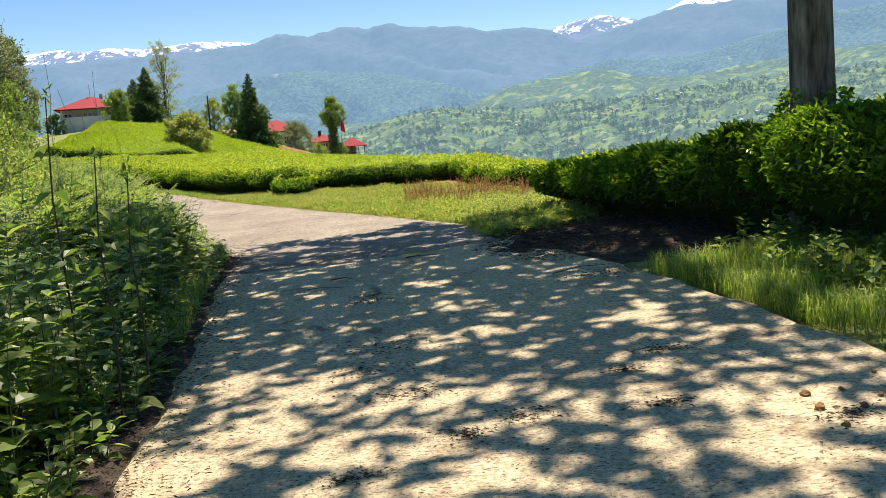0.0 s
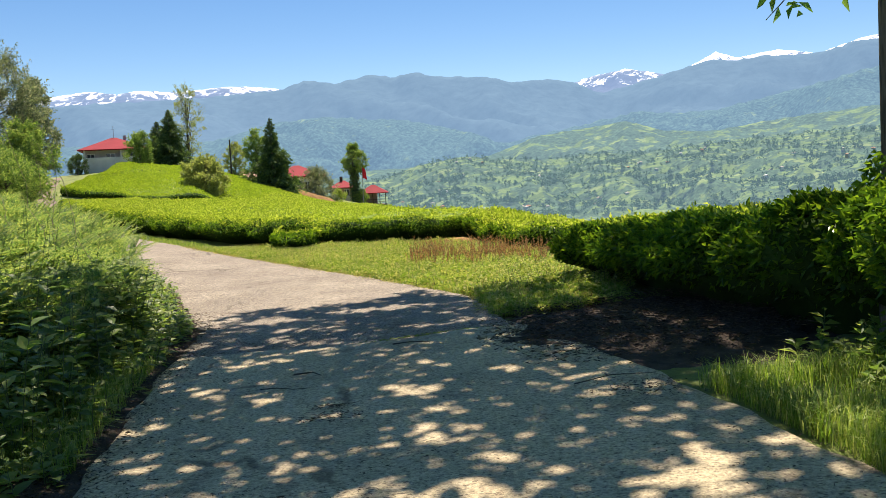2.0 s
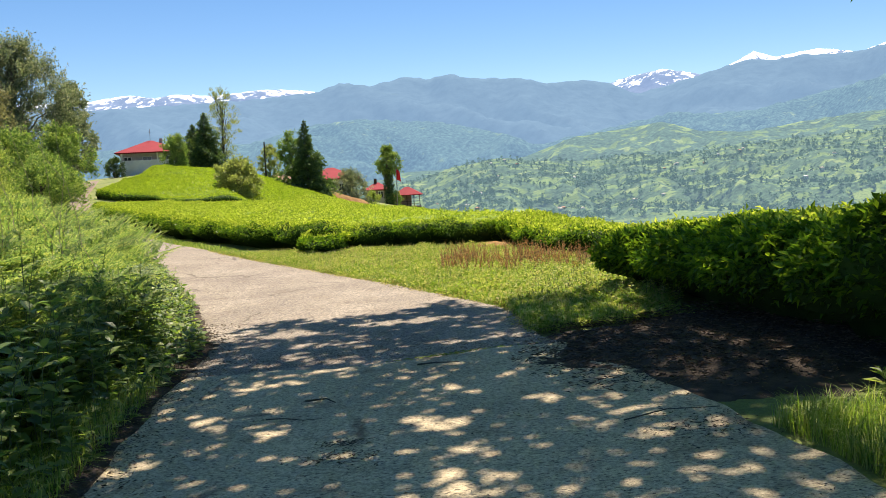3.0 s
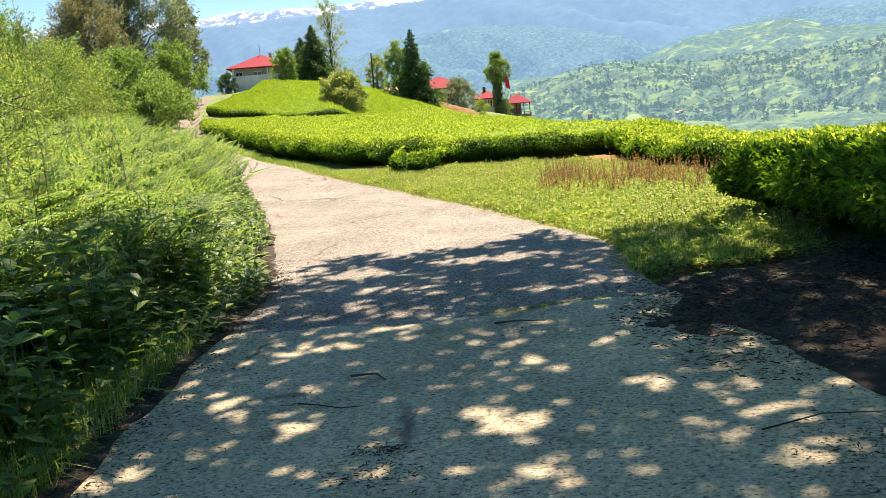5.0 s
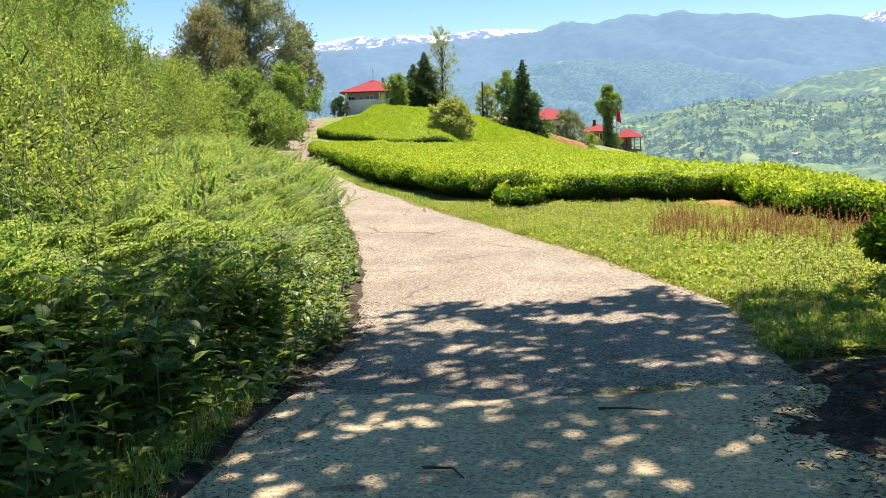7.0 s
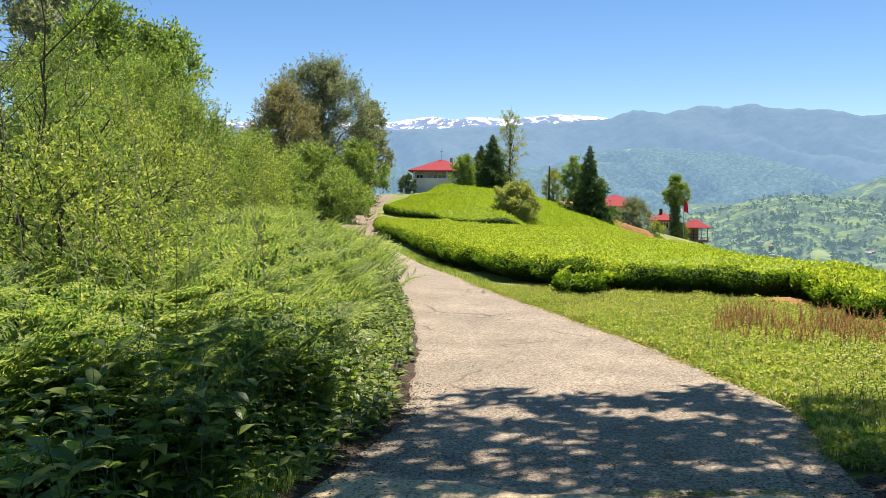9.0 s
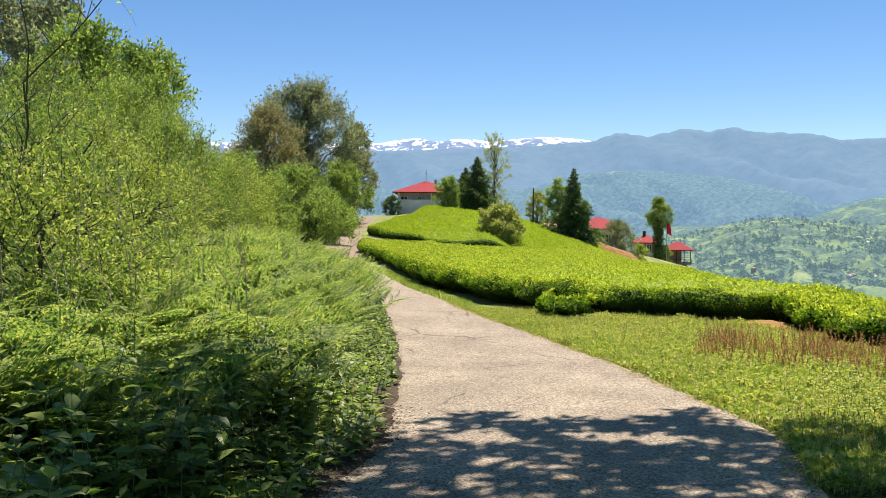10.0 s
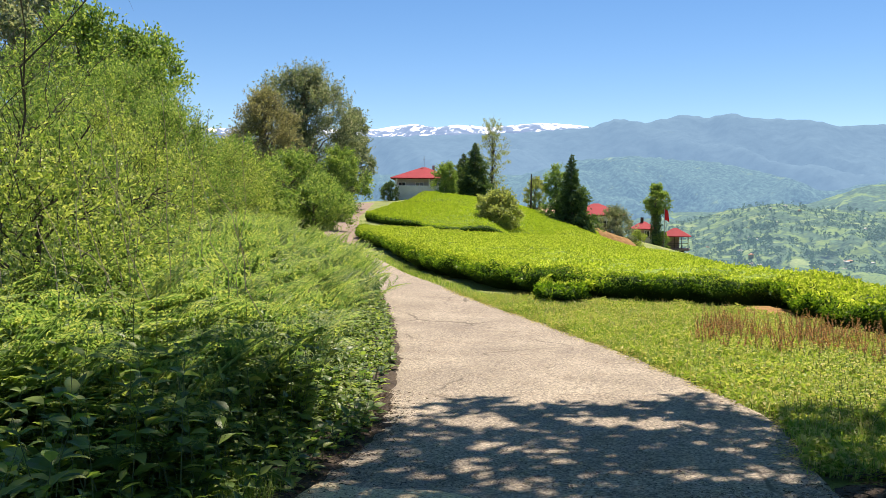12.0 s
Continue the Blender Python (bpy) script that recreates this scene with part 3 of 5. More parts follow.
tea_mass("tea_bush", [(-3.05, 22.5), (-2.75, 22.2), (-3.0, 21.85), (-3.5, 21.7), (-3.95, 21.95), (-4.05, 22.3), (-3.9, 22.6)], (0.05, 0.9), [0.45, 0.5],
         lambda x, y: 0.34 + 0.03 * value_noise(x, y, 0.5, 4), (M_TEA, M_TEA_SHADE, M_TEA_BODY), "single low tea bush standing before the field", 900, 1500)


# ---- far hills ----
def hill(name, az_el, r_foot, z_foot, r_crest, mat, label, rough, gully, seed, n_az=420, n_r=36):
    """A range whose crest rises as az_el (degrees) tells, with spurs and gullies running down from it."""
    az = np.linspace(-70, 62, n_az)
    el = np.interp(az, [a for a, _ in az_el], [e for _, e in az_el])
    u = np.linspace(0, 1.25, n_r)
    A, U = np.meshgrid(np.radians(az), u)
    E = np.repeat(el[None], n_r, 0)
    wob = 1 + 0.06 * value_noise(np.degrees(A), A * 0, 3.0, seed)
    Rr = (r_foot + (r_crest * wob - r_foot) * np.minimum(U, 1.25))
    crest = r_crest * wob * np.tan(np.radians(E)) + 1.6
    rise = np.where(U <= 1, U ** 0.9 * (1 - 0.12 * np.sin(np.pi * np.clip(U, 0, 1))), 1 - (U - 1) * 1.2)
    Z = z_foot + (crest - z_foot) * rise
    X, Y = CX + Rr * np.sin(A), CY + Rr * np.cos(A)
    amp = np.clip(np.sin(np.pi * np.clip(U, 0, 1)), 0, 1)
    for k, (sc, am) in enumerate(((gully, 1.0), (gully * 0.45, 0.5), (gully * 0.2, 0.28), (gully * 0.09, 0.14))):
        Z = Z + rough * am * amp * -np.sqrt(value_noise(X + 0.3 * Y, Y * 0.5 - 0.2 * X, sc, seed + k) ** 2 + 0.06) + rough * am * amp * 0.4
    Z = Z + rough * 0.03 * value_noise(X, Y, gully * 0.05, seed + 9) * (U > 0.5)
    V, F = grid_mesh(X, Y, Z)
    ob = mesh_object(name, V, F[:, ::-1], mat, smooth=True)
    tagged(ob, label, "mountain", kind="structure")
    return V.reshape(n_r, n_az, 3)


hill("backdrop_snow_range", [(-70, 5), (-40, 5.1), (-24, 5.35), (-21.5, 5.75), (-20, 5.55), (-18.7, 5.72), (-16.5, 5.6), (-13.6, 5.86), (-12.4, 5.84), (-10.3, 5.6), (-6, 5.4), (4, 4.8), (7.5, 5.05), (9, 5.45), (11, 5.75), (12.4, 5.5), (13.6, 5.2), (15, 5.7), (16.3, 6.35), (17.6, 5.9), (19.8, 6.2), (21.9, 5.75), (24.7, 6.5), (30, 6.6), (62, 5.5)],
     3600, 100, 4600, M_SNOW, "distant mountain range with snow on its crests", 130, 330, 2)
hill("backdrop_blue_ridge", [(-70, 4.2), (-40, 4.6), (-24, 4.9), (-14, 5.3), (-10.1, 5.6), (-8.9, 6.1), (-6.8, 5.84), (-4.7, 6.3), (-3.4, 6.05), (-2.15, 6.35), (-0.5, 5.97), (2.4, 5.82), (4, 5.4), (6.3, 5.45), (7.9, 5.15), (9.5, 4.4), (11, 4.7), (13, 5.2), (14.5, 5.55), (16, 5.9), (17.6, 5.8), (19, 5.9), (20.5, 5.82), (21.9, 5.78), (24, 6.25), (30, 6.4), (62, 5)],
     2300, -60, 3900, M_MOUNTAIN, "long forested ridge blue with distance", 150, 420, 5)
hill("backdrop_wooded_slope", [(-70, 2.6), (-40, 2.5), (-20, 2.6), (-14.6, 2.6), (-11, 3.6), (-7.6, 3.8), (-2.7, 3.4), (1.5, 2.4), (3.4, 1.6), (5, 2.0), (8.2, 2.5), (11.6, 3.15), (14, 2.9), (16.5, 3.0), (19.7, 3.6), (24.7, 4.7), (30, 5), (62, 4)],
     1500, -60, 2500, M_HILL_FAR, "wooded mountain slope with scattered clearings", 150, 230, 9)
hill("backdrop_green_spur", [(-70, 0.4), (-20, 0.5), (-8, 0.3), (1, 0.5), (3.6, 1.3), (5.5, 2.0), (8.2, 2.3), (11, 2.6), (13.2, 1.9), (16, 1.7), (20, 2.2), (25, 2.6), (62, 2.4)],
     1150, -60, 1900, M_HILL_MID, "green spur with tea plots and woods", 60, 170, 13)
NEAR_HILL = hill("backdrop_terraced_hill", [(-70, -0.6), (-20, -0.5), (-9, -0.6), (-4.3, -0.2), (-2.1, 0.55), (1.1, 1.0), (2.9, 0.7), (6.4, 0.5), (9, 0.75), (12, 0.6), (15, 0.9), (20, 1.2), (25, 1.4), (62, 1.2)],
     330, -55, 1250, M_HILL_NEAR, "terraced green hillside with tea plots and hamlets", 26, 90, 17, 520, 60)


# ---- trees ----
def limb_path(start, end, sag=0.0, wob=0.15, n=7):
    t = np.linspace(0, 1, n)[:, None]
    p = np.asarray(start) * (1 - t) + np.asarray(end) * t
    p[:, 2] += (sag * np.sin(np.pi * t))[:, 0]
    w = rng.normal(0, wob, (n, 3))
    w[0] = 0
    return p + w * t * (1.2 - t)


def tree_frame(name, x, y, label, category="tree", z=None):
    root = new(name)
    root.location = (x, y, float(land(x, y)) - 0.05 if z is None else z)
    return tagged(root, label, category)


def broad_tree(name, x, y, height, radius, trunk_r, mat, label, n_limbs=14, n_leaves=6000, leaf=0.3, crown_base=0.25, lobes=26, bark=None, shape=(1, 1), lean=0.0, clump=0.24, z=None, twig_up=1.0):
    """A tree of trunk, limbs and a crown of leafy clumps with gaps between them."""
    n_leaves, lobes, clump = int(n_leaves * 1.9), int(lobes * 2.2), clump * 0.74
    bark = bark or M_BARK
    root = tree_frame(name, x, y, label, z=z)
    top = np.array([lean, 0, height * 0.86])
    tp = limb_path((0, 0, 0), top, 0, trunk_r * 0.8, 9)
    v, f = tube(tp, trunk_r * np.linspace(1.15, 0.18, 9), 9)
    mesh_object("trunk", v, f, bark, root, smooth=True)
    pieces, cents = [], []
    for i in range(lobes):
        h = crown_base + (1 - crown_base) * (i + 0.5) / lobes
        prof = np.sin(np.pi * np.clip((h - crown_base) / (1 - crown_base) * 0.86 + 0.12, 0, 1)) ** 0.6
        a = i * 2.399 + rng.uniform(-0.5, 0.5)
        r = radius * prof * rng.uniform(0.1, 1.0) ** 0.85
        c = np.array([lean * h + r * math.cos(a) * shape[0], r * math.sin(a) * shape[1], height * h * rng.uniform(0.94, 1.02)])
        cents.append(c)
        if i % 3 == 0:
            s = tp[min(8, max(1, int(h * 8) - 1))]
            pieces.append(tube(limb_path(s, c, 0.05 * height, 0.04 * height, 6), trunk_r * np.linspace(0.42, 0.06, 6), 5))
    v, f = join(pieces)
    tagged(mesh_object("branchwork", v, f, bark, root, smooth=True), kind="stuff")
    cents = np.array(cents)
    n_twigs, per = n_leaves // 12, 12
    k = rng.integers(0, len(cents), n_twigs)
    start = cents[k] + rand_dirs(n_twigs) * rng.random((n_twigs, 1)) ** 0.6 * radius * clump * 1.5 * np.array([1, 1, 0.8])
    axis = np.array([lean * 0.5, 0, height * (crown_base + 0.2)])
    way = unit(unit(start - axis) * 0.9 + rand_dirs(n_twigs) * 0.75 + np.array([0, 0, 0.55 * twig_up]))
    reach = radius * rng.uniform(0.10, 0.34, n_twigs)
    t = rng.random((n_twigs, per, 1))
    P = start[:, None] + way[:, None] * reach[:, None, None] * t - np.array([0, 0, 1.0]) * reach[:, None, None] * 0.25 * t ** 2 * (1.4 - twig_up)
    P = (P + rng.normal(0, leaf * 0.4, P.shape)).reshape(-1, 3)
    D = np.repeat(way, per, 0) + rand_dirs(len(P)) * 0.8 - np.array([0, 0, 0.25])
    v, f = leaves(P, unit(D), unit(rand_dirs(len(P)) + np.array([0, 0, 0.9])), leaf * rng.uniform(0.5, 1.25, len(P)), leaf * 0.5)
    shoots = [tube([start[q], start[q] + way[q] * reach[q] * 0.95], [trunk_r * 0.05 + 0.004, 0.003], 3) for q in range(0, n_twigs, 4)]
    tagged(mesh_object("twigwork", *join(shoots), bark, root), kind="stuff")
    mesh_object("crown", v, f, mat, root)
    return root


def conifer(name, x, y, height, radius, label, n=9000, z=None):
    root = tree_frame(name, x, y, label, z=z)
    v, f = tube([(0, 0, 0), (0.05, 0, height * 0.5), (0, 0, height)], [height * 0.022, height * 0.014, 0.02], 8)
    mesh_object("trunk", v, f, M_BARK, root, smooth=True)
    P, D, L = [], [], []
    pieces = []
    boughs = 120
    for i in range(boughs):
        h = 0.06 + 0.93 * (i / boughs) ** 0.9
        a = i * 2.399 + rng.uniform(-0.3, 0.3)
        r = radius * (1 - h) ** 0.95 * rng.uniform(0.55, 1.35) + 0.04
        d = np.array([math.cos(a), math.sin(a), 0])
        s = np.array([0, 0, height * h])
        e = s + d * r + np.array([0, 0, r * 0.12 - r * 0.28 * (1 - h)])
        pieces.append(tube([s, (s + e) / 2 + np.array([0, 0, 0.07 * r]), e], [0.03, 0.02, 0.008], 4))
        m = int(n / boughs * (0.4 + 1.4 * (1 - h)))
        t = rng.uniform(0.15, 1.05, m)[:, None] ** 0.8
        q = s + (e - s) * t + rng.normal(0, 1, (m, 3)) * np.array([0.10, 0.10, 0.07]) * r * 1.2
        P.append(q)
        D.append(unit(d + rng.normal(0, 0.6, (m, 3)) + np.array([0, 0, -0.35])))
        L.append(np.full(m, 0.12 + 0.15 * radius * (1 - h) ** 0.7))
    v, f = join(pieces)
    mesh_object("boughs", v, f, M_TWIG, root)
    P, D, L = np.concatenate(P), np.concatenate(D), np.concatenate(L)
    v, f = leaves(P, D, unit(rand_dirs(len(P)) + np.array([0, 0, 1.0])), L * rng.uniform(0.7, 1.3, len(P)), L * 0.38)
    mesh_object("needles", v, f, M_NEEDLE, root)
    return root


conifer("fir_tree", *polar(-11.45, 108), 11.4, 3.4, "dark green fir tree standing behind the tea field", 12000, z=-2.2)
conifer("fir_tree", *polar(-17.5, 134), 8.6, 3.3, "dark green fir tree by the white house", 8000)
conifer("fir_tree", *polar(-18.2, 137), 7.0, 2.9, "dark green fir tree by the white house", 7000)
broad_tree("poplar", *polar(-16.4, 139), 12.3, 2.7, 0.16, M_POPLAR, "slender thin-leaved poplar with pale twigs", 20, 5200, 0.16, 0.2, 46, M_TWIG, clump=0.19)
broad_tree("round_tree", *polar(-19.3, 128), 4.6, 2.0, 0.15, M_BROADLEAF, "small round green tree beside the white house", 8, 3500, 0.26, 0.1, 20, clump=0.26)
broad_tree("dark_shrub", *polar(-22.9, 136), 2.6, 1.5, 0.1, M_NEEDLE, "dark shrub at the corner of the house", 8, 1800, 0.22, 0.08, 14)
broad_tree("round_shrub", *polar(-15.9, 66), 2.5, 1.75, 0.12, M_POPLAR, "rounded light green shrub among the tea", 8, 4500, 0.22, 0.02, 22)
broad_tree("pale_tree", *polar(-13.7, 128), 4.8, 1.7, 0.12, M_POPLAR, "small pale tree beside a utility pole", 8, 2200, 0.24, 0.1, 18)
broad_tree("light_tree", *polar(-12.4, 112), 8.8, 1.9, 0.15, M_BROADLEAF, "light green tree close behind the fir", 10, 4500, 0.24, 0.1, 26, z=-1.0)
broad_tree("grey_shrub", *polar(-8.7, 125), 5.2, 2.7, 0.15, M_GREYLEAF, "grey-green spreading tree below the red roof", 10, 4800, 0.24, 0.05, 24, z=-2.6)
broad_tree("green_shrub", *polar(-7.4, 128), 2.8, 1.5, 0.1, M_YELLOWLEAF, "yellow-green shrub on the bank", 8, 1800, 0.2, 0.03, 14, z=-3.0)
broad_tree("pollard_tree", *polar(-6.25, 150), 10.2, 2.1, 0.3, M_BROADLEAF, "round-headed tree with an ivy-clad trunk", 10, 4500, 0.27, 0.62, 22, z=-3.6)
broad_tree("deck_shrub", *polar(-5.8, 149), 3.0, 1.3, 0.1, M_BROADLEAF, "small shrub in front of the terrace", 8, 1500, 0.2, 0.05, 12, z=-3.7)
# roadside trees
broad_tree("grey_tree", *polar(-28.2, 108), 15.6, 6.6, 0.35, M_GREYLEAF, "large grey-green tree by the lane", 16, 26000, 0.30, 0.06, 52, clump=0.2)
broad_tree("brown_tree", *polar(-30.6, 98), 12.0, 4.6, 0.3, M_BROWNLEAF, "tree with brownish young leaves", 14, 14000, 0.27, 0.05, 40, clump=0.2)
broad_tree("drooping_tree", *polar(-25.3, 112), 12.0, 2.6, 0.25, M_GREYLEAF, "drooping grey tree at the edge of the group", 12, 5000, 0.36, 0.2, 28, clump=0.2)
broad_tree("lane_bush", *polar(-26.1, 95), 6.2, 3.0, 0.15, M_BROADLEAF, "green bushes lining the lane", 8, 6000, 0.28, 0.02, 24)
broad_tree("lane_bush", *polar(-29.0, 82), 5.2, 3.4, 0.15, M_BROADLEAF, "green bushes lining the lane", 8, 6500, 0.26, 0.02, 24)
broad_tree("lane_bush", *polar(-32.5, 60), 4.6, 3.6, 0.15, M_BROADLEAF, "green bushes lining the lane", 8, 7500, 0.22, 0.02, 26)
broad_tree("tall_green_tree", *polar(-38.0, 46), 8.7, 3.0, 0.18, M_BROADLEAF, "leafy light green tree", 14, 12000, 0.22, 0.05, 40, clump=0.2)
broad_tree("tall_green_tree", *polar(-41.0, 40), 8.2, 3.0, 0.16, M_BROADLEAF, "leafy light green tree", 14, 10000, 0.2, 0.05, 36, clump=0.2)
broad_tree("grey_back_tree", *polar(-44, 50), 11.5, 4.2, 0.25, M_GREYLEAF, "grey-green tree behind the leafy ones", 14, 9000, 0.3, 0.1, 36, clump=0.2)
broad_tree("yellow_bush", *polar(-40.5, 19), 2.7, 2.0, 0.06, M_YELLOWLEAF, "yellow-green bramble thicket beside the bank", 10, 13000, 0.065, 0.03, 34, clump=0.22)
broad_tree("yellow_bush", *polar(-36.5, 27), 3.6, 2.4, 0.07, M_BROADLEAF, "bright green thicket behind the bracken", 10, 13000, 0.085, 0.03, 34, clump=0.22)
broad_tree("yellow_bush", *polar(-44, 24), 4.4, 2.4, 0.06, M_BROADLEAF, "leafy green thicket beside the bank", 10, 13000, 0.075, 0.03, 34, clump=0.24)
broad_tree("yellow_bush", *polar(-33.5, 33), 3.0, 2.4, 0.06, M_YELLOWLEAF, "yellow-green bramble thicket beside the bank", 10, 10000, 0.09, 0.03, 34, clump=0.24)
broad_tree("green_thicket", *polar(-39, 31), 5.0, 2.8, 0.07, M_BROADLEAF, "bright green thicket behind the bracken", 10, 14000, 0.10, 0.03, 34, clump=0.22)
ivy_tree = bpy.data.objects["pollard_tree"]
m = 2400
a, z = rng.uniform(0, 6.28, m), rng.uniform(0.3, 7.2, m)
r = rng.uniform(0.25, 0.85, m)
v, f = leaves(np.stack([r * np.cos(a), r * np.sin(a), z], -1), rand_dirs(m, -0.3), rand_dirs(m, 0.8), rng.uniform(0.18, 0.34, m), 0.2)
mesh_object("ivy", v, f, M_NEEDLE, ivy_tree, "dark ivy wrapped round the trunk")
# ---- the shade tree over the road ----
TRUNK = (3.52, 8.3)
GAPS = [(-1.91, 11.96, 0.41, 0.24), (-1.49, 11.23, 0.21, 0.19), (-1.6, 10.52, 0.15, 0.16), (-0.58, 12.18, 0.6, 0.24), (-1.07, 11.15, 0.28, 0.12), (-2.49, 12.3, 0.24, 0.23), (-2.11, 11.4, 0.21, 0.16), (-0.99, 9.7, 0.16, 0.2), (-1.72, 9.35, 0.15, 0.11), (-1.17, 13.2, 0.53, 0.24),
        (2.87, 6.93, 0.39, 0.92), (2.23, 7.0, 0.19, 0.5), (2.29, 5.0, 0.19, 0.29), (1.98, 7.22, 0.1, 0.58),
        (-0.11, 7.78, 0.26, 0.25), (0.5, 8.21, 0.18, 0.11), (0.82, 7.52, 0.11, 0.12), (1.16, 7.67, 0.15, 0.09), (-0.96, 8.1, 0.09, 0.12), (-1.31, 8.03, 0.09, 0.08), (-1.69, 9.23, 0.13, 0.13), (-1.34, 9.37, 0.13, 0.13),
        (-0.95, 9.61, 0.14, 0.1), (-0.22, 8.33, 0.1, 0.13), (-0.86, 8.76, 0.09, 0.09), (0.25, 8.97, 0.1, 0.09), (-1.41, 7.84, 0.09, 0.08), (-1.63, 8.49, 0.19, 0.08), (-0.75, 4.82, 0.2, 0.36), (-1.26, 5.03, 0.2, 0.3),
        (0.3, 5.64, 0.19, 0.17), (0.16, 6.56, 0.23, 0.18), (1.24, 5.62, 0.31, 0.17), (1.93, 5.96, 0.31, 0.26), (1.4, 4.84, 0.18, 0.1), (0.22, 4.41, 0.18, 0.17), (-0.3, 4.53, 0.19, 0.15),
        (-0.86, 4.2, 0.29, 0.18), (-0.27, 3.69, 0.4, 0.19), (1.39, 3.67, 0.34, 0.26), (0.94, 4.11, 0.26, 0.13), (1.13, 3.27, 0.4, 0.18), (0.12, 3.31, 0.26, 0.19), (-1.16, 3.78, 0.32, 0.32), (1.99, 4.47, 0.15, 0.1)]


def shade_tree():
    """A tall tree whose wide, high crown roofs the road; the crown thins to light gaps."""
    root = tree_frame("shade_tree", *TRUNK, "tall roadside tree with a bare straight grey trunk")
    o = np.array(root.location)
    tp = np.array([(0, 0, 0), (0.0, 0.02, 1.2), (-0.02, 0.05, 3), (0.03, 0.1, 5), (0.0, 0.4, 7), (-0.1, 0.9, 9), (-0.2, 1.3, 11)])
    v, f = tube(tp, [0.235, 0.195, 0.185, 0.175, 0.15, 0.10, 0.04], 18)
    v += 0.006 * value_noise(v[:, 2], np.arctan2(v[:, 1], v[:, 0]) * 0.6, 0.12, 3)[:, None] * np.array([1, 1, 0])
    mesh_object("trunk", v, f, M_TRUNK, root, smooth=True)
    slope = np.array([sun_from.x, sun_from.y]) / sun_from.z
    n = 60000
    g = np.stack([rng.uniform(-6.5, 5.5, n), rng.uniform(-1, 13.8, n)], -1)
    edge = 13.0 + 0.6 * value_noise(g[:, 0], g[:, 0] * 0, 0.55, 2) + 0.2 * value_noise(g[:, 0], g[:, 0] * 0, 0.25, 5)
    keep = g[:, 1] < edge - np.abs(rng.normal(0, 0.22, n))
    keep &= rng.random(n) < 0.5 + 0.5 * smooth01(g[:, 1], 3.8, 6.4)
    keep &= ((g[:, 0] - 0.3) / np.where(g[:, 0] < 0.3, 4.1, 5.6)) ** 2 + ((np.minimum(g[:, 1], 6.5) - 6.5) / 7.6) ** 2 < 0.75 + 0.3 * rng.random(n) + 0.12 * value_noise(g[:, 0], g[:, 1], 0.8, 4)
    # the tops of the bank beyond the lane stand in the sun
    keep &= (g[:, 0] > -2.5 - 0.3 * rng.random(n)) | (g[:, 1] < 11.7 - 0.6 * rng.random(n) + 0.4 * value_noise(g[:, 0], g[:, 1], 0.5, 3))
    keep &= (rng.random(n) < 0.62) | (g[:, 0] > -2.3)
    keep &= (rng.random(n) < 0.3) | (g[:, 0] > -1.5) | (g[:, 1] > 4.4)
    keep &= rng.random(n) > 0.55 * smooth01(g[:, 0], 0.3, 1.2) * smooth01(g[:, 1], 10.3, 11.3)
    cl = value_noise(g[:, 0], g[:, 1] * 1.5, 0.32, 6) + 0.7 * value_noise(g[:, 0], g[:, 1] * 1.4, 0.14, 7)
    keep &= rng.random(n) < np.maximum.reduce([smooth01(cl, -0.75, -0.1), 0.30 * smooth01(g[:, 1], 9.6, 10.4), 0.6 * smooth01(g[:, 1], 6.4, 7.0) * (1 - smooth01(g[:, 1], 9.8, 10.2))]) * (1 - 0.6 * smooth01(g[:, 0], 1.0, 3.2))
    for x, y, a, b in GAPS:
        keep &= ((g[:, 0] - x) / a) ** 2 + ((g[:, 1] - y) / b) ** 2 > 0.75 + 0.35 * rng.random(n)
    g = g[keep]
    n = len(g)
    h = 6.6 + 2.2 * (0.5 + 0.5 * value_noise(g[:, 0], g[:, 1], 2.2, 3)) + rng.uniform(-0.4, 1.0, n)
    P = np.concatenate([g + slope * h[:, None], (h + 0.1)[:, None]], 1) - o
    v, f = leaves(P, unit(rand_dirs(n) * np.array([1, 1, 0.5])), unit(rand_dirs(n) + np.array([0, 0, 1.6])), rng.uniform(0.16, 0.30, n), 0.12)
    # a low spray of leaves beside the trunk
    twig = np.array([(3.45, 8.35, 4.3), (3.2, 8.45, 3.9), (2.97, 8.5, 3.4), (2.82, 8.66, 2.78), (2.62, 8.66, 2.58)]) - o
    tips = twig[3] + rng.normal(0, 1, (26, 3)) * np.array([0.17, 0.1, 0.10])
    spray = leaves(tips, unit(rand_dirs(26) + np.array([-0.3, 0, -0.5])), unit(rand_dirs(26) + np.array([0, -0.6, 0.8])), rng.uniform(0.10, 0.15, 26), 0.055)
    v, f = join([(v, f), spray])
    mesh_object("crown", v, f, M_SHADELEAF, root)
    pieces = []
    for i in range(10):
        a = i * 2.399
        r = rng.uniform(3.0, 7.5)
        e = np.array([r * math.cos(a) - 1.5, r * math.sin(a) + 2.2, 8.2 + rng.uniform(-0.4, 1.2)])
        s = tp[3 + i % 3]
        path = limb_path(s, e, 0.6, 0.3, 8)
        pieces.append(tube(path, np.linspace(0.028, 0.006, 8), 6))
        for k in (3, 4, 5, 6):
            q = path[k] + rng.normal(0, 1, 3) * np.array([1.1, 1.1, 0.4])
            pieces.append(tube(limb_path(path[k], q, 0.1, 0.1, 5), np.linspace(0.02, 0.006, 5), 4))
    pieces.append(tube(twig, [0.014, 0.011, 0.008, 0.006, 0.003], 5))
    v, f = join(pieces)
    tagged(mesh_object("branchwork", v, f, M_BARK, root, smooth=True), kind="stuff")
    # ivy on the foot of the trunk
    m = 1300
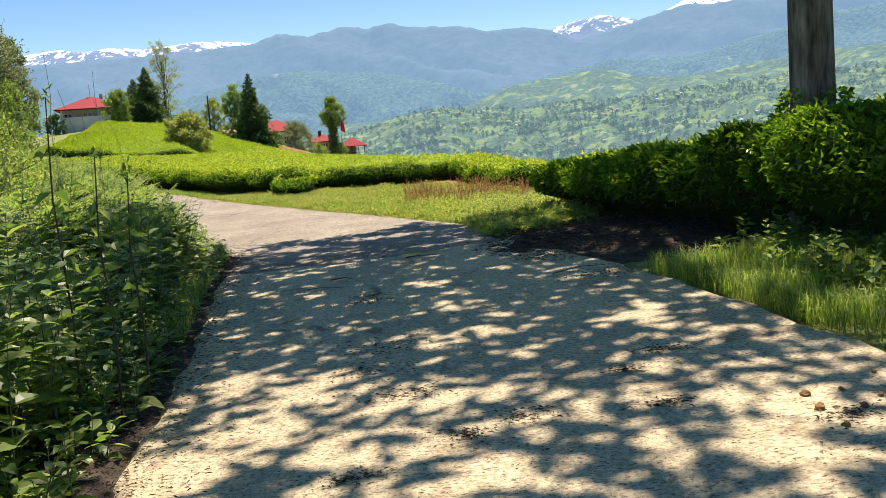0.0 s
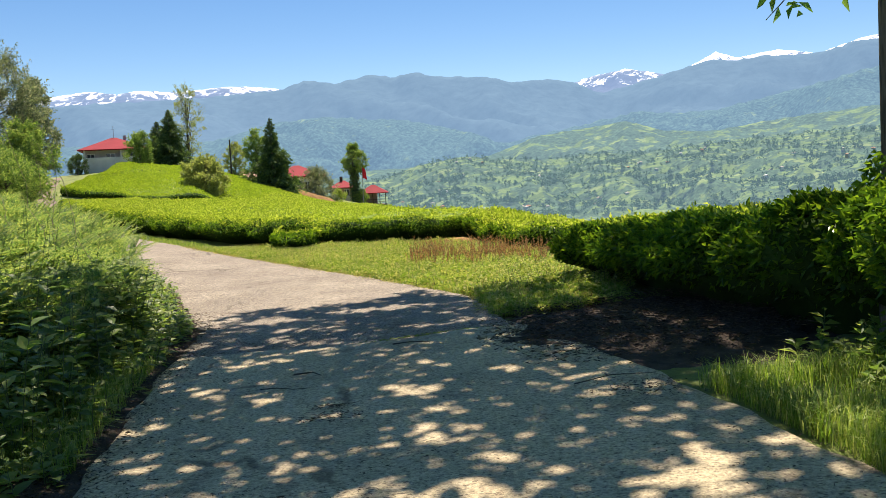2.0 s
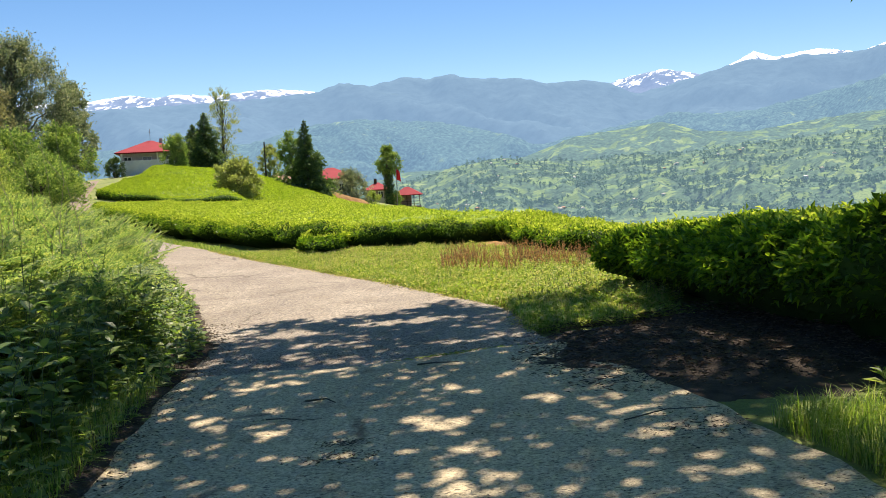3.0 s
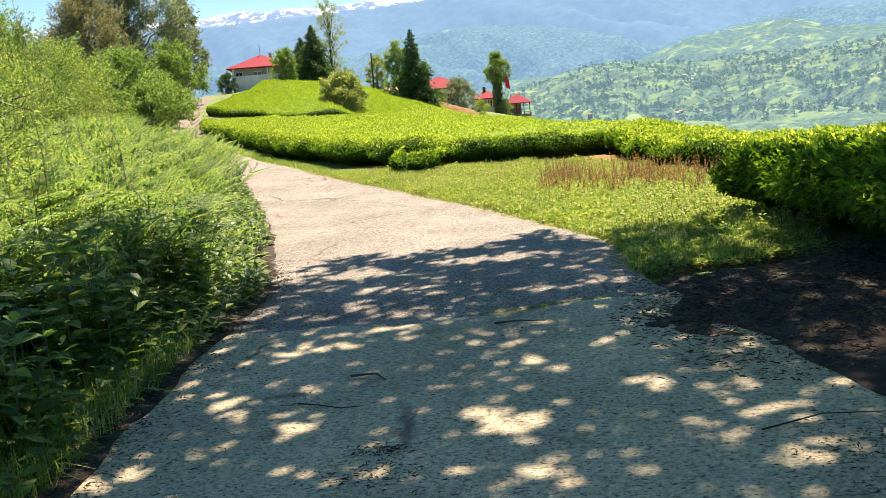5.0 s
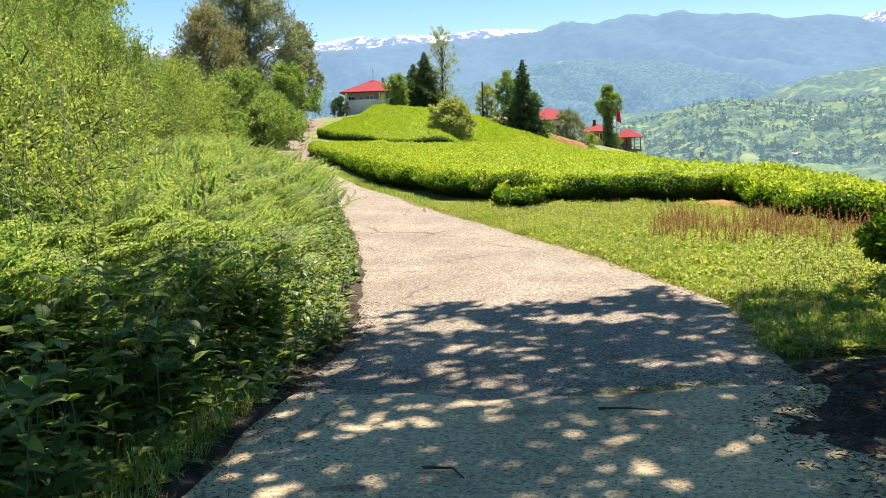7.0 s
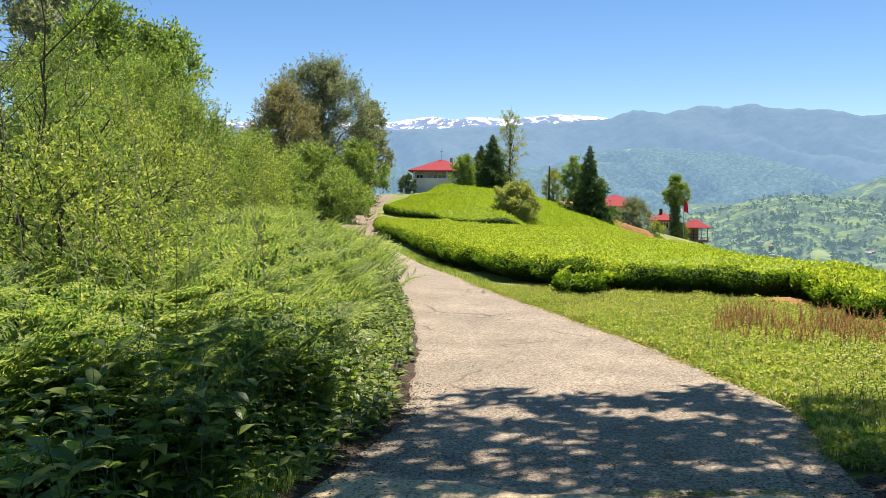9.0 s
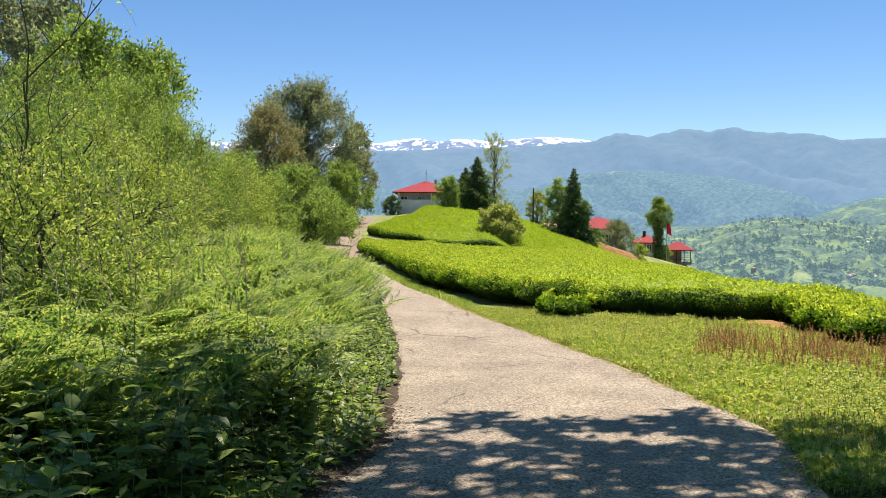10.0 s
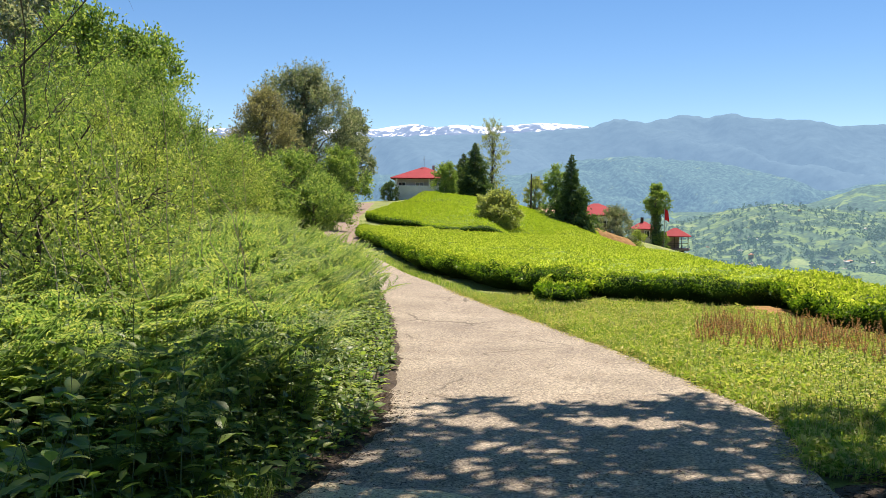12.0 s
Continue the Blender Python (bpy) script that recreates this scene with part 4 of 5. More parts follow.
    a, z = rng.uniform(0, 6.28, m), 0.3 + 1.05 * rng.random(m) ** 1.2
    w = 0.2 + 0.42 * rng.random(m) * np.clip(1.5 - z, 0, 1)
    q = np.stack([w * np.cos(a), w * np.sin(a), z], -1)
    v, f = leaves(q, unit(rand_dirs(m) + np.stack([np.cos(a), np.sin(a), a * 0 - 0.3], -1)), unit(rand_dirs(m) + np.array([0, 0, 1])), rng.uniform(0.05, 0.10, m), 0.05)
    mesh_object("ivy", v, f, M_TEA_SHADE, root, "dark ivy leaves climbing the trunk")


shade_tree()


def branching(start, direction, length, radius, depth, out):
    d = unit(np.asarray(direction, float))
    n = 6
    p = [np.asarray(start, float)]
    for i in range(n):
        d = unit(d + rng.normal(0, 0.13, 3))
        p.append(p[-1] + d * length / n)
    out.append(tube(np.array(p), np.linspace(radius, radius * 0.45, n + 1), 5 if depth > 1 else 4))
    if depth:
        for k in range(4 if depth > 1 else 5):
            i = rng.integers(2, n + 1)
            side = unit(d + rng.normal(0, 0.75, 3))
            branching(p[i], side, length * rng.uniform(0.45, 0.7), radius * 0.5, depth - 1, out)


def twiggy_tree(x, y, label, dirs, length):
    root = tree_frame("bare_tree", x, y, label)
    out = []
    for d in dirs:
        branching((rng.normal(0, 0.2), rng.normal(0, 0.2), 0), d, length, 0.024, 3, out)
    v, f = join(out)
    mesh_object("branchwork", v, f, M_TWIG, root, smooth=True)
    m = 700
    c = v[rng.integers(len(v) // 3, len(v), m)]
    vv, ff = leaves(c + rng.normal(0, 0.05, (m, 3)), rand_dirs(m), rand_dirs(m, 0.8), rng.uniform(0.04, 0.09, m), 0.035)
    mesh_object("leaves", vv, ff, M_YELLOWLEAF, root)


broad_tree("lane_bush", *polar(-27.6, 58), 2.4, 2.4, 0.1, M_BROADLEAF, "green bushes lining the lane", 8, 4500, 0.2, 0.02, 24)
broad_tree("lane_bush", *polar(-27.0, 72), 3.0, 2.4, 0.1, M_BROADLEAF, "green bushes lining the lane", 8, 4500, 0.22, 0.02, 24)
twiggy_tree(*polar(-47.5, 12.5), "half-bare tree with tangled dark branches", [(0.12, 0.0, 1), (0.3, 0.1, 1), (0.0, 0.15, 1), (0.45, 0.0, 0.9)], 3.1)
twiggy_tree(*polar(-49, 19), "half-bare tree with tangled dark branches", [(0.15, 0.2, 1), (0.4, 0.0, 1)], 3.6)


def dry_vines(x, y, label, n):
    """Pale dead vine stems trailing down through a thicket."""
    z0 = float(land(x, y))
    out = []
    for _ in range(n):
        a = np.array([x + rng.normal(0, 0.7), y + rng.normal(0, 0.7), z0 + rng.uniform(1.0, 2.6)])
        b = np.array([a[0] + rng.normal(0.1, 0.45), a[1] + rng.normal(0, 0.4), z0])
        out.append(tube(limb_path(a, b, rng.uniform(-0.3, 0.3), 0.12, 9), np.linspace(0.003, 0.006, 9), 4))
    tagged(mesh_object("dry_vine", *join(out), M_STRAW_STEM, smooth=True), label, "vines", kind="stuff")


dry_vines(*polar(-41.5, 8.6), "pale dead vine stems trailing through the thicket", 16)
dry_vines(*polar(-39.0, 11.5), "pale dead vine stems trailing through the thicket", 10)
for az, d, hh, leafage in ((-43.5, 9.5, 1.9, M_YELLOWLEAF), (-41.0, 12.5, 2.2, M_BROADLEAF), (-37.5, 15.5, 2.1, M_YELLOWLEAF), (-44.5, 14.5, 2.9, M_BROADLEAF)):
    broad_tree("bramble_bush", *polar(az, d), hh, 1.25, 0.04, leafage, "bramble bush with small sunlit green leaves", 8, 4600, 0.06, 0.03, 24, M_TWIG, clump=0.3, twig_up=0.4)


# ---- bank of bracken and weeds ----
def fronds(B, az, L, arch, fine, M=6):
    """Bracken fronds: an arching stalk, side leaves in pairs and, where fine, leaflets along each of them."""
    n = len(B)
    K = 13
    t = np.linspace(0.28, 0.99, K)[None, :, None]
    h = np.stack([np.cos(az), np.sin(az), np.zeros(n)], -1)[:, None]
    up = np.array([0, 0, 1.0])[None, None]
    L3, ar = L[:, None, None], arch[:, None, None]

    def at(t):
        return B[:, None] + h * L3 * (0.22 * t + 0.45 * ar * t ** 2) + up * L3 * (1.0 * t - 0.42 * ar * t ** 2.2)
    C = at(t)
    T = unit(at(t + 0.02) - C)
    side = unit(np.cross(T, up + 0 * T))
    nor = unit(np.cross(side, T))
    pl = (0.36 * L3 * np.sin(np.pi * np.clip(0.22 + 0.80 * (t - 0.28) / 0.72, 0, 1)) ** 0.9 + 0.02)
    out = []
    for sgn in (-1, 1):
        D = unit(side * sgn + T * 0.45 - up * 0.12)
        if fine:
            for m in range(M):
                s = (m + 0.3) / M
                Q = C + D * pl * s
                wl = pl * 0.22 * (1.05 - s) + 0.006
                for q in (-1, 1):
                    DD = unit(np.cross(nor, D) * q + D * 0.55)
                    out.append((Q.reshape(-1, 3), DD.reshape(-1, 3), nor.reshape(-1, 3), wl.reshape(-1) * 1.25, wl.reshape(-1) * 0.62))
        else:
            out.append((C.reshape(-1, 3), D.reshape(-1, 3), nor.reshape(-1, 3), pl.reshape(-1), pl.reshape(-1) * 0.30))
    P = np.concatenate([o[0] for o in out])
    v, f = leaves(P, np.concatenate([o[1] for o in out]), np.concatenate([o[2] for o in out]), np.concatenate([o[3] for o in out]), np.concatenate([o[4] for o in out]), 0.1)
    ts = np.linspace(0, 0.95, 6)
    stalks = [tube(at(ts[None, :, None])[i], np.linspace(0.005, 0.0015, 6), 3) for i in range(n)]
    return (v, f), join(stalks)


def fern_patch(label, n, y0, y1, w0, w1, Lr, fine):
    y = rng.uniform(y0, y1, n)
    w = w0 + (w1 - w0) * rng.random(n) ** 1.3
    x = np.interp(y, LEFT[:, 1], LEFT[:, 0]) - w
    B = np.stack([x, y, land(x, y) - 0.03], -1)
    L = rng.uniform(*Lr, n) * (0.88 + 0.12 * smooth01(w, w0, w0 + 0.8))
    az = rng.uniform(0, 2 * np.pi, n)
    az = np.where(rng.random(n) < 0.2, rng.normal(-0.4, 0.8, n), az)
    leaf, stalk = fronds(B, az, L, rng.uniform(0.5, 1.25, n), fine > 0, fine)
    ob = mesh_object("bracken", *leaf, M_FERN)
    tagged(ob, label, "fern", kind="stuff")
    mesh_object("stalks", *stalk, M_STEM, ob)


fern_patch("dense green bracken fronds on the roadside bank", 360, 8.6, 13.0, 0.92, 3.6, (0.95, 1.4), 6)
fern_patch("dense green bracken fronds on the roadside bank", 36, 6.0, 8.6, 1.0, 3.0, (0.8, 1.2), 6)
fern_patch("sunlit bracken covering the mound beside the lane", 720, 12.6, 19.0, 1.0, 6.9, (1.1, 1.5), 3)
fern_patch("sunlit bracken covering the mound beside the lane", 760, 18.5, 30.0, 0.35, 9.0, (1.15, 1.55), 2)
fern_patch("low bracken on the bend of the lane", 600, 29.0, 42.0, 1.3, 10.0, (0.5, 0.9), 0)
fern_patch("sunlit bracken covering the mound behind the verge", 330, 7.5, 14.0, 3.0, 8.0, (0.8, 1.25), 3)
fern_patch("bracken spreading over the slope behind the bank", 420, -6.0, 8.0, 2.4, 9.0, (0.7, 1.15), 0)


def weed_patch(name, label, n, pts, hr, leaf, mat, nodes=8, droop=-0.15, wid=0.55, category="weeds"):
    """Upright leafy weeds: bent stems with leaves in crossed pairs that shrink to the tip."""
    x, y = pts(n)
    B = np.stack([x, y, land(x, y) - 0.02], -1)
    H = rng.uniform(*hr, n)
    lean = rng.normal(0, 0.16, (n, 2))
    P, D, S = [], [], []
    stems = []
    for k in range(nodes):
        t = 0.22 + 0.78 * k / (nodes - 1)
        c = B + np.concatenate([lean * (t ** 1.5)[..., None] if isinstance(t, np.ndarray) else lean * t ** 1.5 * H[:, None], (H * t)[:, None]], 1)
        a = rng.uniform(0, 6.28, n) * 0.25 + k * 1.571 + x * 9
        for q in (0, math.pi):
            d = np.stack([np.cos(a + q), np.sin(a + q), np.full(n, 0.25 + droop + 0.35 * t)], -1)
            P.append(c)
            D.append(d + rng.normal(0, 0.18, (n, 3)))
            S.append(leaf * (1.2 - 0.7 * abs(t - 0.45)) * rng.uniform(0.7, 1.25, n) * (1 if t < 0.95 else 0.6))
    P, D, S = np.concatenate(P), np.concatenate(D), np.concatenate(S)
    v, f = (ovate if leaf > 0.1 else leaves)(P, D, unit(rng.normal(0, 0.25, P.shape) + np.array([0, 0, 1.0])), S, S * wid, 0.12)
    ob = mesh_object(name, v, f, mat)
    tagged(ob, label, category, kind="stuff")
    ts = np.linspace(0, 1, 4)
    for i in range(n):
        p = B[i] + np.stack([lean[i, 0] * ts ** 1.5 * H[i], lean[i, 1] * ts ** 1.5 * H[i], ts * H[i]], -1)
        stems.append(tube(p, [0.005, 0.004, 0.003, 0.0015], 3))
    mesh_object("stems", *join(stems), M_STEM, ob)


def along_left(y0, y1, w0, w1):
    def pts(n):
        y = rng.uniform(y0, y1, n)
        return np.interp(y, LEFT[:, 1], LEFT[:, 0]) - rng.uniform(w0, w1, n), y
    return pts


weed_patch("roadside_weeds", "tall leafy nettle-like weeds on the shaded bank", 600, along_left(1.6, 9.4, 0.32, 2.8), (0.35, 1.05), 0.135, M_WEED, 7, -0.25, 0.5)
weed_patch("roadside_weeds", "large-leaved weeds with sunlit yellow-green tips", 120, along_left(1.2, 4.6, 0.55, 1.6), (0.7, 1.35), 0.165, M_WEED, 8, -0.3, 0.6)
weed_patch("roadside_weeds", "leafy weeds growing among the bracken", 440, along_left(8.5, 12.5, 0.5, 2.4), (0.25, 0.95), 0.125, M_WEED, 7, -0.2, 0.5)
weed_patch("thin_weeds", "thin upright weed stems standing over the bracken", 60, along_left(5.5, 12, 0.9, 3.5), (1.1, 1.55), 0.07, M_WEED, 12, -0.1, 0.45)
weed_patch("low_weeds", "low leafy weeds at the foot of the bank", 1100, along_left(2.0, 22, 0.05, 0.8), (0.06, 0.34), 0.105, M_WEED, 4, -0.2, 0.5)
weed_patch("bramble", "yellow-green brambles at the back of the bank", 260, along_left(8.5, 24, 5.0, 9.5), (0.9, 1.9), 0.13, M_YELLOWLEAF, 10)


def blades(name, label, x, y, hr, width, mat, spread=0.5, category="grass"):
    n = len(x)
    B = np.stack([x, y, land(x, y) - 0.01], -1)
    a = rng.uniform(0, 6.28, n)
    H = rng.uniform(*hr, n)
    bend = rng.uniform(0.1, 1.0, n) * spread
    d = np.stack([np.cos(a), np.sin(a), np.zeros(n)], -1)
    s = np.stack([-np.sin(a), np.cos(a), np.zeros(n)], -1) * width / 2
    m = B + d * (H * bend * 0.3)[:, None] + np.array([0, 0, 1]) * (H * 0.6)[:, None]
    e = B + d * (H * bend)[:, None] + np.array([0, 0, 1]) * (H * (1 - 0.45 * bend))[:, None]
    V = np.stack([B - s, B + s, m + s * 0.8, m - s * 0.8, e], 1).reshape(-1, 3)
    i = np.arange(n)[:, None] * 5
    F = np.concatenate([i + np.array([[0, 1, 2]]), i + np.array([[0, 2, 3]]), i + np.array([[3, 2, 4]])], 0)
    return tagged(mesh_object(name, V, F, mat), label, category, kind="stuff")


def right_strip(n, y0, y1, w0, w1):
    y = rng.uniform(y0, y1, n)
    return np.interp(y, RIGHT[:, 1], RIGHT[:, 0]) + rng.uniform(w0, w1, n), y


def clumped(x, y, scale, thresh, seed):
    k = value_noise(x, y, scale, seed) + rng.normal(0, 0.25, len(x)) > thresh
    return x[k], y[k]


gx, gy = right_strip(52000, 2.5, 7.35, 0.02, 1.8)
gx, gy = clumped(gx, gy, 0.35, -0.25, 3)
blades("tall_grass", "long fresh green grass in sun and shade", gx, gy, (0.07, 0.26), 0.0055, M_GRASS, 1.0)
gx, gy = along_left(6.5, 9.8, 0.05, 0.6)(3600)
blades("tall_grass", "long green grass at the foot of the bank", gx, gy, (0.08, 0.26), 0.006, M_GRASS, 1.3)


def verge_points(n, y0=10.9, y1=23.0):
    y = rng.uniform(y0, y1, n)
    x0 = np.interp(y, RIGHT[:, 1], RIGHT[:, 0])
    x1 = np.where(y < 14, 2.0 + 0.25 * value_noise(y, y, 0.4, 2) + 0.7 * smooth01(y, 13, 14), np.where(y < 20, 3.5, 1.2))
    x = x0 + 0.04 - 0.16 * rng.random(n) ** 3 + (x1 - x0) * rng.random(n)
    k = y < np.interp(x, [-9, -5, -3, 0.3, 0.9, 1.7, 3.5], [29, 24, 23.1, 22.9, 21.4, 20.2, 19])
    return x[k], y[k]


vx, vy = verge_points(150000)
vx, vy = clumped(vx, vy, 0.5, -0.75, 9)
n = len(vx)
lump = np.maximum(0, value_noise(vx, vy, 0.35, 4)) + 0.6 * np.maximum(0, value_noise(vx, vy, 0.13, 6))
B = np.stack([vx, vy, land(vx, vy) + 0.04 * rng.random(n) ** 2 + 0.10 * lump * (0.4 + 0.6 * rng.random(n))], -1)
big = np.where(vy < 16, 1.1, 1.0) * rng.uniform(0.022, 0.062, n)
lv, lf = leaves(B, unit(rand_dirs(n) * np.array([1, 1, 0.5]) + np.array([0, 0, 0.35])), unit(rand_dirs(n) + np.array([0, 0, 1.3])), big, big * 0.6)
tagged(mesh_object("verge_weeds", lv, lf, M_VERGE), "low clover and weeds on the sunny verge", "weeds", kind="stuff")
vx, vy = verge_points(34000)
blades("verge_grass", "short yellowish grass on the sunny verge", vx, vy, (0.05, 0.17), 0.007, M_GRASS, 0.8)
vx, vy = verge_points(16000)
vx, vy = clumped(vx, vy, 0.3, 0.3, 6)
blades("dry_grass", "tufts of straw-coloured dry grass on the verge", vx, vy, (0.06, 0.2), 0.006, M_STRAW, 0.9)
vx, vy = verge_points(9000, 18.5, 23)
vx, vy = clumped(vx, vy, 0.4, -0.1, 8)
blades("dry_grass", "straw-coloured dry grass below the tea bushes", vx, vy, (0.06, 0.22), 0.007, M_STRAW, 0.9)
ex, ey = right_strip(5200, 10.8, 24, -0.22, 0.22)
ex, ey = clumped(ex, ey, 0.3, -0.2, 2)
litter_at = np.stack([ex, ey, land(ex, ey) + 0.02 + 0.02 * rng.random(len(ex))], -1)
lv, lf = leaves(litter_at, unit(rand_dirs(len(ex)) * np.array([1, 1, 0.15])), rand_dirs(len(ex), 2.0), rng.uniform(0.02, 0.07, len(ex)), 0.0045)
tagged(mesh_object("straw", lv, lf, M_STRAW), "scattered dry straw along the edge of the lane", "straw", kind="stuff")
ex, ey = clumped(*right_strip(9000, 10.8, 24, -0.12, 0.3), 0.22, 0.0, 5)
blades("verge_grass", "creeping grass tufts on the ragged edge of the lane", ex, ey, (0.03, 0.11), 0.007, M_GRASS, 1.2)
ex, ey = right_strip(5000, 20, 36, 0.0, 0.55)
blades("verge_grass", "thin grass along the edge of the lane", ex, ey, (0.05, 0.14), 0.010, M_GRASS, 0.8)

# reddish dock in seed
n = 2000
dx, dy = rng.uniform(-0.6, 3.4, n), rng.uniform(15.0, 19.4, n)
k = (dy > 15.6 + 0.55 * np.abs(dx - 1.6)) & (dx > np.interp(dy, RIGHT[:, 1], RIGHT[:, 0]) + 1.3) & (value_noise(dx, dy, 0.45, 2) + rng.normal(0, 0.35, n) > -0.05)
dx, dy = dx[k], dy[k]
weed_patch("red_dock", "rust-red seeding dock stalks on the verge", len(dx), lambda n: (dx, dy), (0.08, 0.42), 0.022, M_RUST, 14, 0.3, 0.9)
weed_patch("broad_weeds", "bright green broad-leaved weeds on the verge", 950, lambda n: (rng.uniform(0.75, 2.3, n), rng.uniform(12.0, 16.8, n)), (0.05, 0.22), 0.048, M_VERGE, 6)
wx, wy = clumped(*verge_points(1500, 12.5, 22.5), 0.4, 0.1, 3)
weed_patch("broad_weeds", "small leafy weeds in clumps on the verge", len(wx), lambda n: (wx, wy), (0.05, 0.18), 0.045, M_VERGE, 6)
weed_patch("broad_weeds", "broad-leaved weeds in front of the dark hedge", 80, lambda n: (rng.uniform(2.5, 3.4, n), rng.uniform(5.2, 8.0, n)), (0.1, 0.34), 0.10, M_WEED, 6)


# ---- soil, litter, sticks ----
def patch_sheet(name, label, x0, x1, y0, y1, inside, lift, mat, category, res=0.06):
    xs, ys = np.arange(x0, x1, res), np.arange(y0, y1, res)
    X, Y = np.meshgrid(xs, ys)
    k = inside(X, Y)
    Z = land(X, Y) + lift * np.clip(k * 1.6, -1, 1) + 0.012 * value_noise(X, Y, 0.11, 4) * np.clip(k * 2, 0, 1)
    V, F = grid_mesh(X, Y, Z)
    kk = k.reshape(-1)
    F = F[(kk[F] > -0.25).any(1)]
    used = np.unique(F)
    remap = np.zeros(len(V), int)
    remap[used] = np.arange(len(used))
    return tagged(mesh_object(name, V[used], remap[F][:, ::-1], mat, smooth=True), label, category, kind="structure")


def litter_shape(X, Y):
    e = 1 - ((X - 2.0) / 1.45) ** 2 - ((Y - 9.4 - 0.1 * X) / 1.45) ** 2
    return e + 0.28 * value_noise(X, Y, 0.35, 6) + 0.10 * value_noise(X, Y, 0.09, 2)


patch_sheet("soil_patch", "dark leaf mould spread over the edge of the road", 0.2, 3.9, 7.4, 11.8, litter_shape, 0.062, M_SOIL, "soil", 0.04)
patch_sheet("soil_strip", "dark earth and litter along the foot of the bank", -8.6, -0.6, 0.5, 24.0,
            lambda X, Y: 0.9 - np.abs(X - np.interp(Y, LEFT[:, 1], LEFT[:, 0]) + 0.22) / 0.30 + 0.3 * value_noise(X, Y, 0.3, 3) + 0.35 * value_noise(X, Y, 0.07, 5), 0.04, M_SOIL, "soil", 0.035)
patch_sheet("clay_gap", "bare reddish clay between the tea bushes", -0.6, 1.6, 21.0, 24.4,
            lambda X, Y: 1 - ((X - 0.35) / 0.55) ** 2 - ((Y - 22.3) / 0.9) ** 2 + 0.2 * value_noise(X, Y, 0.3, 3), 0.10, M_CLAY, "soil")


def litter(name, label, x, y, lift, size, mat):
    n = len(x)
    P = np.stack([x, y, land(x, y) + lift + 0.01 * rng.random(n)], -1)
    v, f = leaves(P, unit(rand_dirs(n) * np.array([1, 1, 0.05])), unit(rand_dirs(n) * 0.15 + np.array([0, 0, 1])), rng.uniform(*size, n), rng.uniform(0.003, 0.009, n))
    return tagged(mesh_object(name, v, f, mat), label, "leaf litter", kind="stuff")


n = 22000
lx, ly = rng.uniform(0.4, 3.6, n), rng.uniform(7.6, 11.6, n)
k = litter_shape(lx, ly) + rng.normal(0, 0.25, n) > 0
litter("leaf_litter", "dark twigs and dead leaves on the mould", lx[k], ly[k], 0.072, (0.012, 0.06), M_LITTER)
n = 9000
ly = rng.uniform(1.5, 13, n)
lx = np.interp(ly, LEFT[:, 1], LEFT[:, 0]) + np.abs(rng.normal(0, 0.30, n)) - 0.25
litter("leaf_litter", "dead leaves and husks along the road edge", lx, ly, 0.045, (0.012, 0.04), M_LITTER)
n = 6500
ly = rng.uniform(1.5, 10, n)
u = rng.random(n)
lx = np.interp(ly, LEFT[:, 1], LEFT[:, 0]) * (1 - u) + np.interp(ly, RIGHT[:, 1], RIGHT[:, 0]) * u
lx, ly = clumped(lx, ly, 0.42, 0.4, 5)
litter("leaf_litter", "small dead leaves scattered on the concrete", lx, ly, 0.037, (0.008, 0.03), M_LITTER)
n = 900
ly = 10 + 8 * rng.random(n) ** 2.2
u = rng.random(n)
lx = np.interp(ly, LEFT[:, 1], LEFT[:, 0]) * (1 - u) + np.interp(ly, RIGHT[:, 1], RIGHT[:, 0]) * u
litter("leaf_litter", "small dead leaves and grit on the worn lane", lx, ly, 0.016, (0.01, 0.028), M_LITTER)


n = 5200
ly = 10.05 + np.abs(rng.normal(0, 1.0, n))
u = rng.random(n)
lx = np.interp(ly, LEFT[:, 1], LEFT[:, 0]) * (1 - u) + np.interp(ly, RIGHT[:, 1], RIGHT[:, 0]) * u
lx, ly = clumped(lx, ly, 0.5, -0.2, 7)
litter("leaf_litter", "dark grit and crumbled leaves washed below the slab's edge", lx, ly, 0.012, (0.006, 0.022), M_LITTER)


for px, py, wx, wy in [(-0.35, 5.59, 0.15, 0.14), (-0.49, 5.05, 0.12, 0.1), (-0.21, 4.49, 0.12, 0.07), (1.17, 4.76, 0.08, 0.04), (0.92, 4.47, 0.06, 0.04), (0.34, 3.95, 0.1, 0.06), (0.96, 3.88, 0.08, 0.04), (0.08, 3.78, 0.05, 0.04), (1.3, 7.28, 0.14, 0.14), (-0.6, 7.26, 0.14, 0.07), (-0.6, 7.52, 0.07, 0.04), (1.59, 3.48, 0.07, 0.05), (-0.41, 3.42, 0.08, 0.04)]:
    n = int(90 + 5200 * wx * wy)
    litter("leaf_litter", "dark heap of rotting leaves on the concrete", px + wx * rng.normal(0, 1, n), py + wy * rng.normal(0, 1, n), 0.038, (0.012, 0.04), M_LITTER)
for k, (px, py) in enumerate([(1.7, 3.78), (1.69, 3.55), (1.52, 3.58), (1.93, 3.96), (1.53, 3.36), (1.54, 3.77), (1.81, 3.65)]):
    bm = bmesh.new()
    bmesh.ops.create_icosphere(bm, subdivisions=2, radius=0.013 + 0.005 * (k % 3))
    for q in bm.verts:
        q.co *= 1 + 0.6 * noise.noise(q.co * 80 + Vector((k * 3.1, 0, 0)))
        q.co.z *= 0.7
    clod = part("clod", bm, M_CLAY)
    clod.location = (px, py, float(land(px, py)) + 0.043)
    tagged(clod, "crumbled reddish clod of earth on the road", "clod", "clods of earth")


